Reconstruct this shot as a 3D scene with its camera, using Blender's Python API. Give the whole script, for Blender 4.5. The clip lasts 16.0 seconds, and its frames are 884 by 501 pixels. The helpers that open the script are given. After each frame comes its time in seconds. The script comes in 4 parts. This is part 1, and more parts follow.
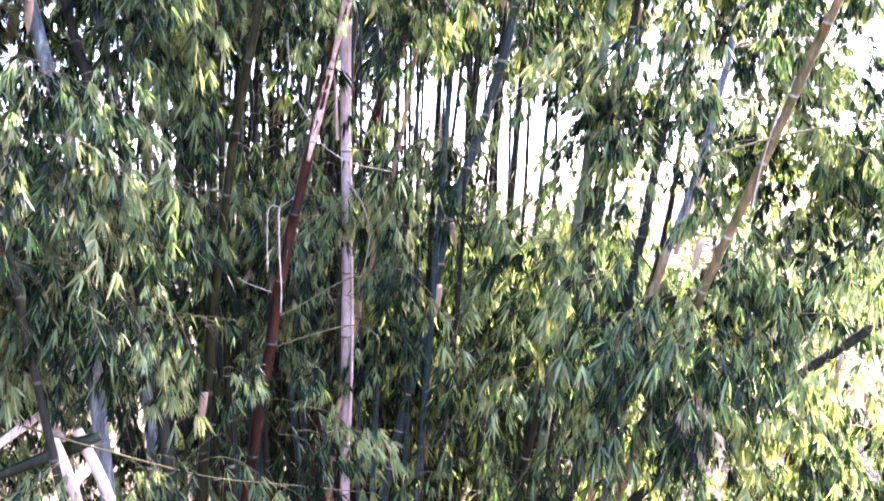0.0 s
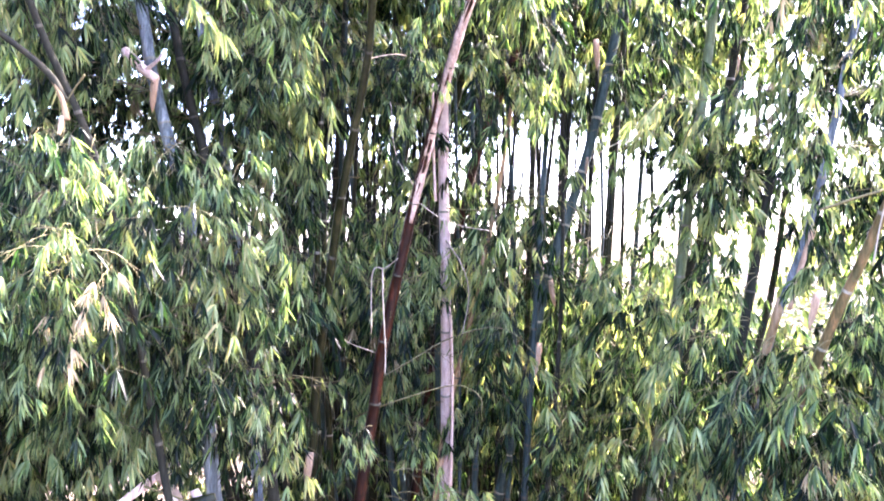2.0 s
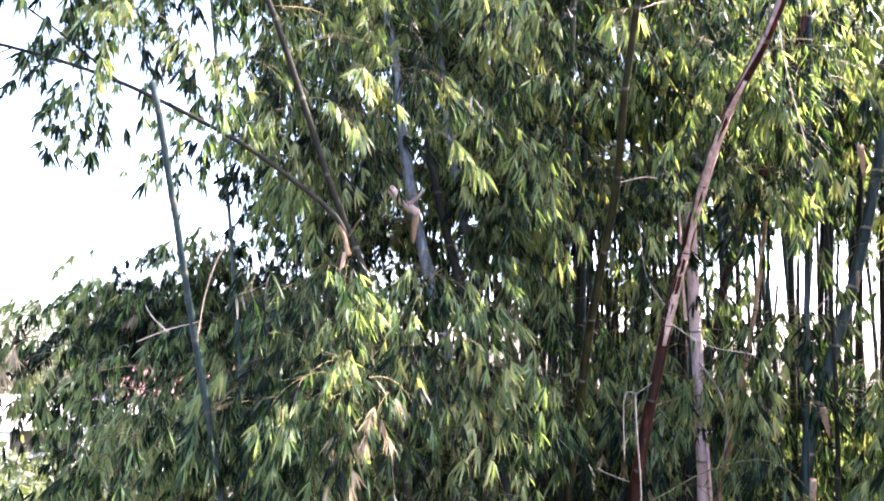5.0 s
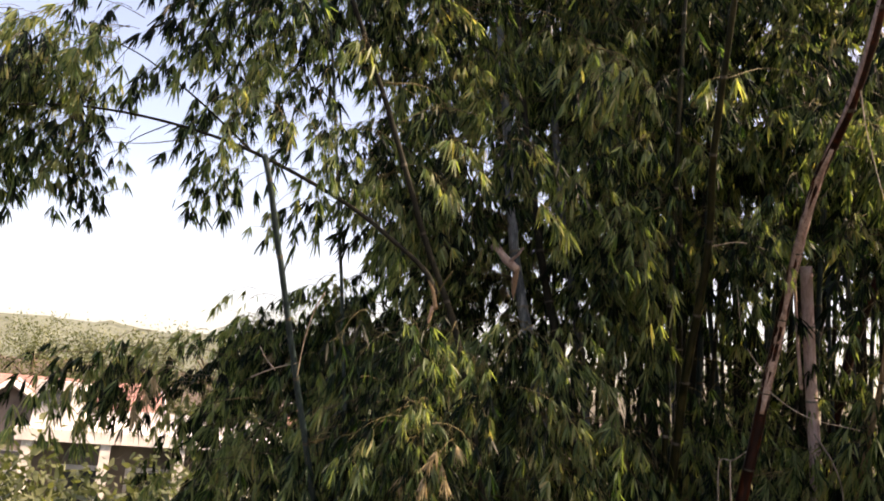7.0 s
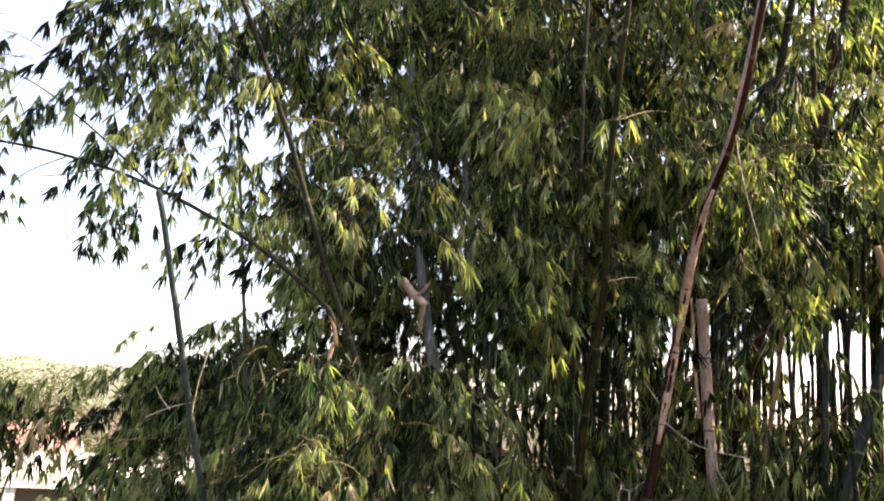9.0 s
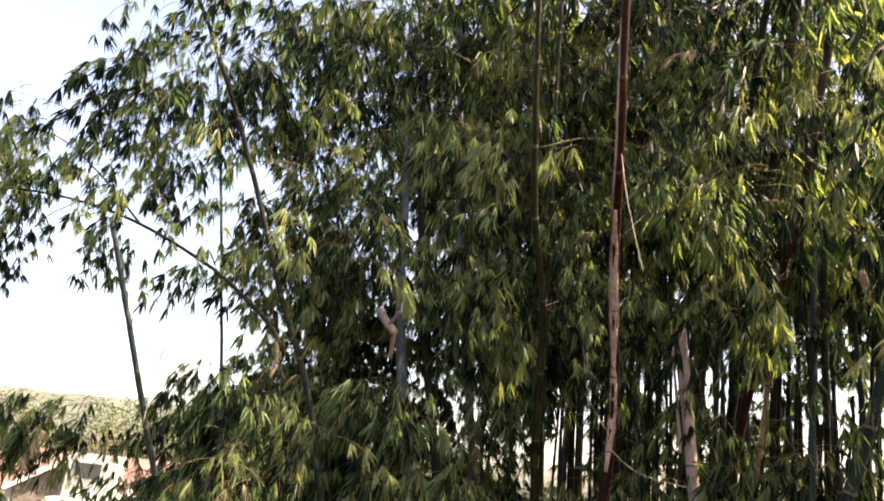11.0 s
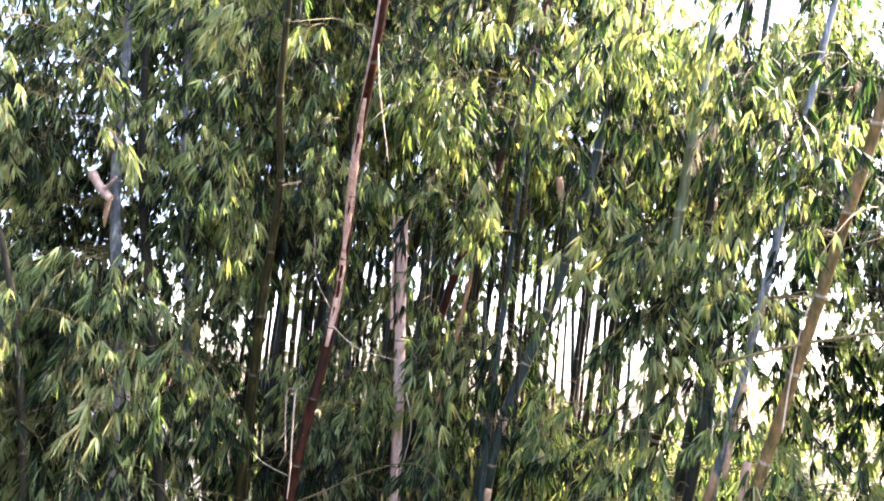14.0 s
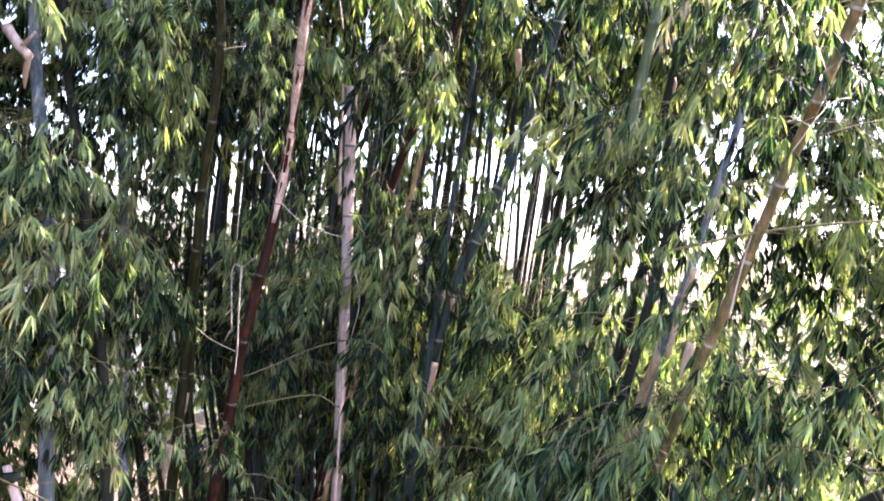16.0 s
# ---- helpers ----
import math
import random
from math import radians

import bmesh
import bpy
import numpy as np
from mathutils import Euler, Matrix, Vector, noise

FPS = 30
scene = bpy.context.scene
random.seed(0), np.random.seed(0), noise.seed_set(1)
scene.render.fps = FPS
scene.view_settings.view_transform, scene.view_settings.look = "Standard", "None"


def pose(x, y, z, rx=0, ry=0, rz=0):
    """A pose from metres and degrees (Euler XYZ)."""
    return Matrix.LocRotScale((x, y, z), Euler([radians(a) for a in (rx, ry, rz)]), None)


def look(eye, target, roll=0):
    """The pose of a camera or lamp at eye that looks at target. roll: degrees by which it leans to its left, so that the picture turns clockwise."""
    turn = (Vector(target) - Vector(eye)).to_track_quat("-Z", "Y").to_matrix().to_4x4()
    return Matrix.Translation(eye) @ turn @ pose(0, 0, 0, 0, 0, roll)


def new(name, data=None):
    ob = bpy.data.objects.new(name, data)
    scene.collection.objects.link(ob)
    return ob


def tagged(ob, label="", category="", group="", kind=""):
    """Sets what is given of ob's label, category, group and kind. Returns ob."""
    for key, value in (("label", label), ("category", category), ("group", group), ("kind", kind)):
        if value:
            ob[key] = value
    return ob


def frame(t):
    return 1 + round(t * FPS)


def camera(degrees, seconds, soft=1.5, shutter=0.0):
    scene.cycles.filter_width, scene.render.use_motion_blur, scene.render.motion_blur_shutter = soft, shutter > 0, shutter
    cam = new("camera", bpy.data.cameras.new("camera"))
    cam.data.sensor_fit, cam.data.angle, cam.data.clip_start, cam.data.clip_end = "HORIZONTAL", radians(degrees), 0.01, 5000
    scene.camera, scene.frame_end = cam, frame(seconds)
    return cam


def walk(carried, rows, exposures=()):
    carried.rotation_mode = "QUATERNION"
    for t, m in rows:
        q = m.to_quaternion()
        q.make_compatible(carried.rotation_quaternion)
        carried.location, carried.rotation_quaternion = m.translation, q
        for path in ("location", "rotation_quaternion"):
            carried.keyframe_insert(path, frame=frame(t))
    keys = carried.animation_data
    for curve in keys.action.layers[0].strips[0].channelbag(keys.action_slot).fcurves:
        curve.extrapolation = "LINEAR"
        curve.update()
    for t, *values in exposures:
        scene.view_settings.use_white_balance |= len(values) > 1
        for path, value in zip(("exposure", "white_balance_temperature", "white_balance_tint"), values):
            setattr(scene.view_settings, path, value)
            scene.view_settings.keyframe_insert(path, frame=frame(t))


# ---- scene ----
cam = camera(60.3, 16.0, 1.9)
PATH = [
    (0, (1.007, -1.699, 5.772), (0.799, 0.286, 5.645), 1.3),
    (0.5, (0.947, -1.705, 5.769), (0.658, 0.273, 5.696), 1.6),
    (1, (0.901, -1.723, 5.787), (0.559, 0.247, 5.722), 1.3),
    (1.5, (0.906, -1.709, 5.781), (0.535, 0.255, 5.741), 0.3),
    (2, (0.861, -1.731, 5.81), (0.441, 0.224, 5.822), 0.1),
    (2.5, (0.825, -1.746, 5.823), (0.363, 0.199, 5.888), 0.4),
    (3, (0.742, -1.754, 5.852), (0.271, 0.188, 5.943), 0.1),
    (3.5, (0.718, -1.773, 5.851), (0.052, 0.106, 6.017), -0.9),
    (4, (0.726, -1.799, 5.852), (-0.035, 0.037, 6.073), -0.3),
    (4.5, (0.716, -1.816, 5.859), (-0.156, -0.037, 6.134), -0.3),
    (5, (0.699, -1.83, 5.886), (-0.254, -0.098, 6.185), 0.6),
    (7.5, (1.407, -1.807, 5.933), (0.073, -0.375, 6.343), 5.1),
    (8, (1.425, -1.757, 5.949), (0.142, -0.289, 6.393), 4.5),
    (8.5, (1.47, -1.75, 5.958), (0.291, -0.198, 6.407), 4.0),
    (9, (1.487, -1.726, 5.969), (0.322, -0.175, 6.453), 3.6),
    (11.5, (2.859, -0.865, 5.775), (1.397, 0.36, 6.375), 6.4),
    (12, (2.872, -0.881, 5.749), (1.498, 0.454, 6.323), 5.8),
    (12.5, (2.79, -0.975, 5.737), (1.542, 0.504, 6.244), 6.0),
    (13, (2.703, -1.062, 5.754), (1.629, 0.565, 6.198), 6.5),
    (13.5, (2.588, -1.113, 5.795), (1.695, 0.627, 6.212), 5.6),
    (14, (2.542, -1.137, 5.832), (1.706, 0.645, 6.182), 5.3),
    (14.5, (2.401, -1.127, 5.835), (1.685, 0.716, 6.133), 5.6),
    (15, (2.342, -1.143, 5.862), (1.687, 0.726, 6.141), 5.5),
    (15.5, (2.351, -1.081, 5.864), (1.73, 0.813, 6.034), 4.3),
    (16, (2.379, -1.04, 5.916), (1.712, 0.845, 5.936), 6.0),
]
walk(cam, [(t, look(eye, aim, roll)) for t, eye, aim, roll in PATH], [(0, 4.48, 5800, 38), (2, 4.70, 5850, 34), (3.5, 4.68, 5550, 35), (5.0, 3.72, 6100, 31), (7.5, 1.50, 8500, 26), (9.0, 2.52, 8000, 23), (11.5, 2.25, 8000, 23), (12.5, 3.32, 7300, 27), (14, 3.84, 6650, 27), (16, 3.76, 6200, 28)])

# ---- body ----
# ---------------------------------------------------------------- world and light
SUN_FROM = Vector((0.55, 0.45, 0.70)).normalized()
world = bpy.data.worlds.new("sky")
scene.world = world
world.use_nodes = True
wn = world.node_tree.nodes
sky = wn.new("ShaderNodeTexSky")
sky.sky_type = "NISHITA"
sky.sun_disc = False
sky.sun_elevation = math.asin(SUN_FROM.z)
sky.sun_rotation = math.atan2(SUN_FROM.x, SUN_FROM.y)
sky.air_density, sky.dust_density, sky.ozone_density = 1.0, 3.0, 1.0
wn["Background"].inputs["Strength"].default_value = 0.14
world.node_tree.links.new(sky.outputs[0], wn["Background"].inputs["Color"])
sun_data = bpy.data.lights.new("sun", "SUN")
sun_data.energy, sun_data.angle, sun_data.color = 5.0, radians(0.53), (1.0, 0.91, 0.74)
sun = new("sun", sun_data)
sun.matrix_world = look(SUN_FROM * 50, (0, 0, 0))


# ---------------------------------------------------------------- materials
def mat(name, rough=0.6, spec=0.15):
    m = bpy.data.materials.new(name)
    m.use_nodes = True
    b = m.node_tree.nodes["Principled BSDF"]
    b.inputs["Roughness"].default_value = rough
    b.inputs["Specular IOR Level"].default_value = spec
    return m, m.node_tree.nodes, m.node_tree.links, b


def ramp(nodes, stops):
    r = nodes.new("ShaderNodeValToRGB")
    e = r.color_ramp.elements
    e[0].position, e[0].color = stops[0][0], (*stops[0][1], 1)
    e[1].position, e[1].color = stops[-1][0], (*stops[-1][1], 1)
    for p, c in stops[1:-1]:
        k = e.new(p)
        k.color = (*c, 1)
    return r


def mapped_noise(nodes, links, scale, detail=4.0, stretch=(1, 1, 1), rough=0.6):
    tc = nodes.new("ShaderNodeTexCoord")
    mp = nodes.new("ShaderNodeMapping")
    mp.inputs["Scale"].default_value = stretch
    n = nodes.new("ShaderNodeTexNoise")
    n.inputs["Scale"].default_value, n.inputs["Detail"].default_value = scale, detail
    n.inputs["Roughness"].default_value = rough
    links.new(tc.outputs["Object"], mp.inputs["Vector"])
    links.new(mp.outputs["Vector"], n.inputs["Vector"])
    return n


def mix_color(nodes, links, fac, a, b, blend="MIX"):
    x = nodes.new("ShaderNodeMix")
    x.data_type, x.blend_type = "RGBA", blend
    for sock, v in ((x.inputs[0], fac), (x.inputs[6], a), (x.inputs[7], b)):
        if isinstance(v, (int, float)):
            sock.default_value = v
        elif isinstance(v, tuple):
            sock.default_value = (*v, 1)
        else:
            links.new(v, sock)
    return x.outputs[2]


def add_bump(nodes, links, bsdf, height, strength, dist):
    bp = nodes.new("ShaderNodeBump")
    bp.inputs["Strength"].default_value, bp.inputs["Distance"].default_value = strength, dist
    links.new(height, bp.inputs["Height"])
    links.new(bp.outputs["Normal"], bsdf.inputs["Normal"])


def leaf_material(name, stops, through_tint, through_amount, rough=0.42, spec=0.45):
    m, n, l, b = mat(name, rough, spec)
    geo = n.new("ShaderNodeNewGeometry")
    info = n.new("ShaderNodeObjectInfo")
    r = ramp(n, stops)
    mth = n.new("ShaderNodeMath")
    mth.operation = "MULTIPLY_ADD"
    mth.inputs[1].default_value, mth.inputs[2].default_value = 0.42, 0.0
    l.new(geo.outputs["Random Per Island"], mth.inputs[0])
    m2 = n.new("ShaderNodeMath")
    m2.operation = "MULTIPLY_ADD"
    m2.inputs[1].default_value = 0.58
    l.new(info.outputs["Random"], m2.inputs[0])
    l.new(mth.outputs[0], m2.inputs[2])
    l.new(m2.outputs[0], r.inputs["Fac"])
    ns = mapped_noise(n, l, 9.0, 3.0)
    shade = ramp(n, [(0.3, (0.75, 0.75, 0.75)), (0.7, (1.2, 1.2, 1.15))])
    l.new(ns.outputs["Fac"], shade.inputs["Fac"])
    col = mix_color(n, l, 1.0, r.outputs["Color"], shade.outputs["Color"], "MULTIPLY")
    l.new(col, b.inputs["Base Color"])
    tr = n.new("ShaderNodeBsdfTranslucent")
    tcol = mix_color(n, l, 1.0, col, through_tint, "MULTIPLY")
    l.new(tcol, tr.inputs["Color"])
    ms = n.new("ShaderNodeMixShader")
    ms.inputs[0].default_value = through_amount
    l.new(b.outputs[0], ms.inputs[1])
    l.new(tr.outputs[0], ms.inputs[2])
    l.new(ms.outputs[0], n["Material Output"].inputs["Surface"])
    return m


# near-black low stops put the deep shade between leaves into the leaf colour
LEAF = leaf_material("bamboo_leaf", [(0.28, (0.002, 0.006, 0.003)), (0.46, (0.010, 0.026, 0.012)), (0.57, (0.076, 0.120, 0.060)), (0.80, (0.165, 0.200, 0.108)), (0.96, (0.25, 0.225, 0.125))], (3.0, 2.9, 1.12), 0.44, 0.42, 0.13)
DRY_LEAF = leaf_material("dry_leaf", [(0.0, (0.16, 0.12, 0.07)), (0.5, (0.24, 0.20, 0.12)), (1.0, (0.34, 0.30, 0.20))], (1.3, 1.1, 0.8), 0.35, 0.7, 0.2)
TREE_LEAF = leaf_material("broad_leaf", [(0.0, (0.035, 0.048, 0.026)), (0.5, (0.066, 0.082, 0.040)), (1.0, (0.12, 0.13, 0.065))], (2.2, 2.2, 1.0), 0.35, 0.55)


def culm_material(name, stops, rough=0.45, stretch=(6, 6, 0.55), scale=4.0, speck=0.25, patch=None):
    m, n, l, b = mat(name, rough, 0.14)
    ns = mapped_noise(n, l, scale, 6.0, stretch)
    r = ramp(n, stops)
    l.new(ns.outputs["Fac"], r.inputs["Fac"])
    fine = mapped_noise(n, l, 90.0, 3.0, (1, 1, 0.12))
    dk = ramp(n, [(0.35, (1 - speck,) * 3), (0.65, (1 + speck * 0.5,) * 3)])
    l.new(fine.outputs["Fac"], dk.inputs["Fac"])
    info = n.new("ShaderNodeObjectInfo")
    tone = ramp(n, [(0.0, (0.8, 0.82, 0.85)), (1.0, (1.15, 1.1, 1.0))])
    l.new(info.outputs["Random"], tone.inputs["Fac"])
    c = mix_color(n, l, 1.0, r.outputs["Color"], dk.outputs["Color"], "MULTIPLY")
    c = mix_color(n, l, 1.0, c, tone.outputs["Color"], "MULTIPLY")
    if patch:
        pn = mapped_noise(n, l, 1.6, 2.0, (2.5, 2.5, 0.8))
        pr = ramp(n, [(patch[1], (0, 0, 0)), (patch[1] + 0.05, (1, 1, 1))])
        l.new(pn.outputs["Fac"], pr.inputs["Fac"])
        c = mix_color(n, l, pr.outputs["Color"], c, patch[0])
    l.new(c, b.inputs["Base Color"])
    add_bump(n, l, b, fine.outputs["Fac"], 0.35, 0.004)
    return m


DEAD = culm_material("dead_culm", [(0.25, (0.27, 0.19, 0.17)), (0.5, (0.50, 0.37, 0.335)), (0.75, (0.66, 0.53, 0.49))], 0.75, speck=0.2)
RED = culm_material("red_brown_culm", [(0.3, (0.006, 0.004, 0.004)), (0.5, (0.018, 0.006, 0.004)), (0.75, (0.085, 0.020, 0.007))], 0.45, speck=0.35)
PALE_STRIP = culm_material("peeled_culm", [(0.3, (0.20, 0.135, 0.115)), (0.7, (0.42, 0.325, 0.29))], 0.6, speck=0.35)
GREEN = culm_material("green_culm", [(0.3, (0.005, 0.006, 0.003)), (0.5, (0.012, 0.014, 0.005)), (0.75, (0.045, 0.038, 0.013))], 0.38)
LIME = culm_material("pale_green_culm", [(0.3, (0.07, 0.095, 0.05)), (0.5, (0.11, 0.14, 0.075)), (0.75, (0.19, 0.22, 0.13))], 0.42)
BLUE = culm_material("waxy_culm", [(0.3, (0.012, 0.022, 0.022)), (0.5, (0.022, 0.038, 0.038)), (0.75, (0.055, 0.078, 0.078))], 0.5)
TAN = culm_material("tan_culm", [(0.3, (0.10, 0.065, 0.033)), (0.5, (0.20, 0.13, 0.07)), (0.75, (0.36, 0.26, 0.17))], 0.55)
OLIVE = culm_material("olive_tan_culm", [(0.3, (0.034, 0.036, 0.014)), (0.5, (0.080, 0.062, 0.028)), (0.75, (0.20, 0.12, 0.058))], 0.45)
# near-black skin: shade and backlight are put into the cane colour
SHADE_DARK = culm_material("shade_dark_culm", [(0.3, (0.008, 0.009, 0.007)), (0.55, (0.018, 0.018, 0.012)), (0.8, (0.034, 0.028, 0.018))], 0.8)
GREY = culm_material("grey_green_culm", [(0.3, (0.042, 0.055, 0.062)), (0.5, (0.10, 0.122, 0.135)), (0.75, (0.31, 0.32, 0.33))], 0.5, speck=0.4)
NODE = culm_material("node_ring", [(0.3, (0.10, 0.095, 0.075)), (0.7, (0.24, 0.225, 0.19))], 0.7)
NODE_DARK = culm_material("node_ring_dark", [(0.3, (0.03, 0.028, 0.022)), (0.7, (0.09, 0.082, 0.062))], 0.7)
TWIG = culm_material("twig", [(0.3, (0.045, 0.048, 0.022)), (0.7, (0.14, 0.115, 0.055))], 0.6, scale=12)
PALE_TWIG = culm_material("pale_twig", [(0.3, (0.22, 0.175, 0.13)), (0.7, (0.46, 0.39, 0.31))], 0.7, scale=12)
SHEATH = culm_material("dry_sheath", [(0.3, (0.20, 0.13, 0.09)), (0.7, (0.38, 0.27, 0.20))], 0.75, scale=6, stretch=(2, 2, 1))
BARK = culm_material("bark", [(0.3, (0.045, 0.035, 0.028)), (0.7, (0.15, 0.12, 0.09))], 0.85, stretch=(1, 1, 0.4), scale=6)


def plain_material(name, a, b_, scale, rough, bump=0.2, dist=0.01, detail=6.0):
    m, n, l, b = mat(name, rough, 0.3)
    ns = mapped_noise(n, l, scale, detail)
    big = mapped_noise(n, l, scale * 0.13, 3.0)
    r = ramp(n, [(0.3, a), (0.7, b_)])
    l.new(ns.outputs["Fac"], r.inputs["Fac"])
    t = ramp(n, [(0.3, (0.75,) * 3), (0.7, (1.15,) * 3)])
    l.new(big.outputs["Fac"], t.inputs["Fac"])
    l.new(mix_color(n, l, 1.0, r.outputs["Color"], t.outputs["Color"], "MULTIPLY"), b.inputs["Base Color"])
    add_bump(n, l, b, ns.outputs["Fac"], bump, dist)
    return m


SOIL = plain_material("leaf_litter", (0.030, 0.024, 0.017), (0.10, 0.072, 0.050), 5.0, 0.9, 0.6, 0.05)
WALL = plain_material("white_render", (0.46, 0.45, 0.43), (0.66, 0.64, 0.62), 3.0, 0.8)
# dark brown that paints in the shade under eaves and roof slab
SHADE_RENDER = plain_material("shade_brown_render", (0.10, 0.085, 0.075), (0.19, 0.165, 0.145), 2.0, 0.85)
ROOF = plain_material("clay_tiles", (0.15, 0.075, 0.065), (0.27, 0.155, 0.135), 6.0, 0.8, 0.4, 0.03)
GREY_ROOF = plain_material("fibre_cement", (0.20, 0.20, 0.20), (0.32, 0.31, 0.31), 2.0, 0.8)
DARK_BEAM = plain_material("dark_beam", (0.05, 0.05, 0.055), (0.12, 0.12, 0.12), 4.0, 0.6)
# kept dark so the added wall bounces little sun
BACK_WALL = plain_material("unseen_wall_render", (0.06, 0.065, 0.07), (0.10, 0.108, 0.115), 1.2, 0.9)
WOODS = plain_material("far_woods", (0.060, 0.075, 0.058), (0.115, 0.13, 0.10), 0.35, 0.95, 0.8, 0.8)
GLASS_DARK = plain_material("window_pane", (0.03, 0.035, 0.04), (0.06, 0.065, 0.07), 2.0, 0.12, 0.02)


# ---------------------------------------------------------------- builders
def rnd(a, b):
    return random.uniform(a, b)


def smooth_path(points, steps):
    """A Catmull-Rom line through the points."""
    p = np.array(points, float)
    p = np.vstack([2 * p[0] - p[1], p, 2 * p[-1] - p[-2]])
    out = []
    for i in range(1, len(p) - 2):
        for s in range(steps):
            u = s / steps
            a, b, c, d = p[i - 1:i + 3]
            out.append(0.5 * (2 * b + (c - a) * u + (2 * a - 5 * b + 4 * c - d) * u * u + (3 * b - a - 3 * c + d) * u ** 3))
    out.append(p[-2])
    return np.array(out)


def at_lengths(path, lengths):
    seg = np.linalg.norm(np.diff(path, axis=0), axis=1)
    s = np.concatenate([[0], np.cumsum(seg)])
    return np.stack([np.interp(lengths, s, path[:, k]) for k in range(3)], axis=1), s[-1]


class Shape:
    """Vertices and faces collected for one mesh."""

    def __init__(self):
        self.v, self.f, self.m = [], [], []

    def tube(self, path, radii, sides, mats=None, cap=True):
        path = np.asarray(path, float)
        base = len(self.v)
        side = None
        for i, p in enumerate(path):
            d = path[min(i + 1, len(path) - 1)] - path[max(i - 1, 0)]
            d = d / (np.linalg.norm(d) + 1e-9)
            if side is None:
                side = np.cross(d, (0.31, 0.9, 0.2) if abs(d[1]) < 0.9 else (1, 0, 0))
            side = side - d * side.dot(d)
            side = side / (np.linalg.norm(side) + 1e-9)
            up = np.cross(d, side)
            for k in range(sides):
                a = 2 * math.pi * k / sides
                self.v.append(tuple(p + radii[i] * (math.cos(a) * side + math.sin(a) * up)))
        for i in range(len(path) - 1):
            for k in range(sides):
                a, b = base + i * sides + k, base + i * sides + (k + 1) % sides
                self.f.append((a, b, b + sides, a + sides))
                self.m.append(mats[i] if mats else 0)
        if cap:
            self.f.append(tuple(base + k for k in reversed(range(sides))))
            self.m.append(mats[0] if mats else 0)
            self.f.append(tuple(base + (len(path) - 1) * sides + k for k in range(sides)))
            self.m.append(mats[-1] if mats else 0)

    def leaf(self, p, d, length, width, droop, mat_index=0):
        d = Vector(d).normalized()
        p = Vector(p)
        w = d.cross(Vector((rnd(-1, 1), rnd(-1, 1), rnd(-0.3, 1)))).normalized()
        base = len(self.v)
        q = p
        pts = [q]
        for part_length in (0.3, 0.35, 0.35):
            d = (d + Vector((0, 0, -droop))).normalized()
            q = q + d * (length * part_length)
            pts.append(q)
        self.v.append(tuple(pts[0]))
        for q, k in ((pts[1], 0.5), (pts[2], 0.34)):
            self.v.append(tuple(q - w * width * k))
            self.v.append(tuple(q + w * width * k))
        self.v.append(tuple(pts[3]))
        self.f += [(base, base + 1, base + 2), (base + 1, base + 3, base + 4, base + 2), (base + 3, base + 5, base + 4)]
        self.m += [mat_index] * 3

    def box(self, lo, hi):
        b = len(self.v)
        for z in (lo[2], hi[2]):
            for x, y in ((lo[0], lo[1]), (hi[0], lo[1]), (hi[0], hi[1]), (lo[0], hi[1])):
                self.v.append((x, y, z))
        for f in ((3, 2, 1, 0), (4, 5, 6, 7), (0, 1, 5, 4), (1, 2, 6, 5), (2, 3, 7, 6), (3, 0, 4, 7)):
            self.f.append(tuple(b + i for i in f))
            self.m.append(0)

    def mesh(self, name, materials, smooth=True):
        me = bpy.data.meshes.new(name)
        me.from_pydata(self.v, [], self.f)
        for m in materials:
            me.materials.append(m)
        me.polygons.foreach_set("material_index", self.m)
        me.polygons.foreach_set("use_smooth", [smooth] * len(self.f))
        me.update()
        return me


def part(name, mesh, parent, label="", m=None):
    ob = new(name, mesh)
    ob.parent = parent
    if m is not None:
        ob.matrix_local = m
    if label:
        tagged(ob, label)
    return ob


def thing(name, place, label, category, group="", kind=""):
    ob = new(name)
    ob.empty_display_size = 0.1
    ob.location = place
    return tagged(ob, label, category, group, kind)


# ---------------------------------------------------------------- the bamboo clump: culms
CULMS = []


def culm(points, r0, r1, skin, ring, label, internode=0.38, sides=10, broken=False, group="bamboo clump"):
    base = np.array(points[0], float)
    th = thing("bamboo", tuple(base), label, "bamboo", group)
    path = smooth_path(points, 14)
    _, total = at_lengths(path, [0])
    s, lengths, radii, mats = 0.05, [0.0], [r0], []
    while s < total - 0.05:
        r = r0 + (r1 - r0) * (s / total) ** 1.3
        step = internode * rnd(0.88, 1.12) * (0.75 + 0.5 * min(1, s / 3.0))
        for ds, k, mt in ((-0.010, 0.985, 0), (0.0, 1.10, 1), (0.010, 1.0, 1), (0.022, 0.97, 0)):
            lengths.append(s + ds)
            radii.append(r * k)
            mats.append(mt)
        for u in (0.35, 0.7):
            if s + step * u < total:
                lengths.append(s + step * u)
                radii.append(r * (0.97 + 0.015 * u))
                mats.append(0)
        s += step
    lengths.append(total)
    radii.append(r1)
    mats.append(0)
    pts, _ = at_lengths(path, lengths)
    if not broken:
        pts[1:] += np.random.normal(0, 0.0012, pts[1:].shape)
    sh = Shape()
    sh.tube(pts - base, radii, sides, mats)
    part("culm", sh.mesh("culm", [skin, ring]), th)
    CULMS.append((th, path))
    return th, path


def on_path(path, z):
    i = int(np.argmin(np.abs(path[:, 2] - z)))
    return path[i]


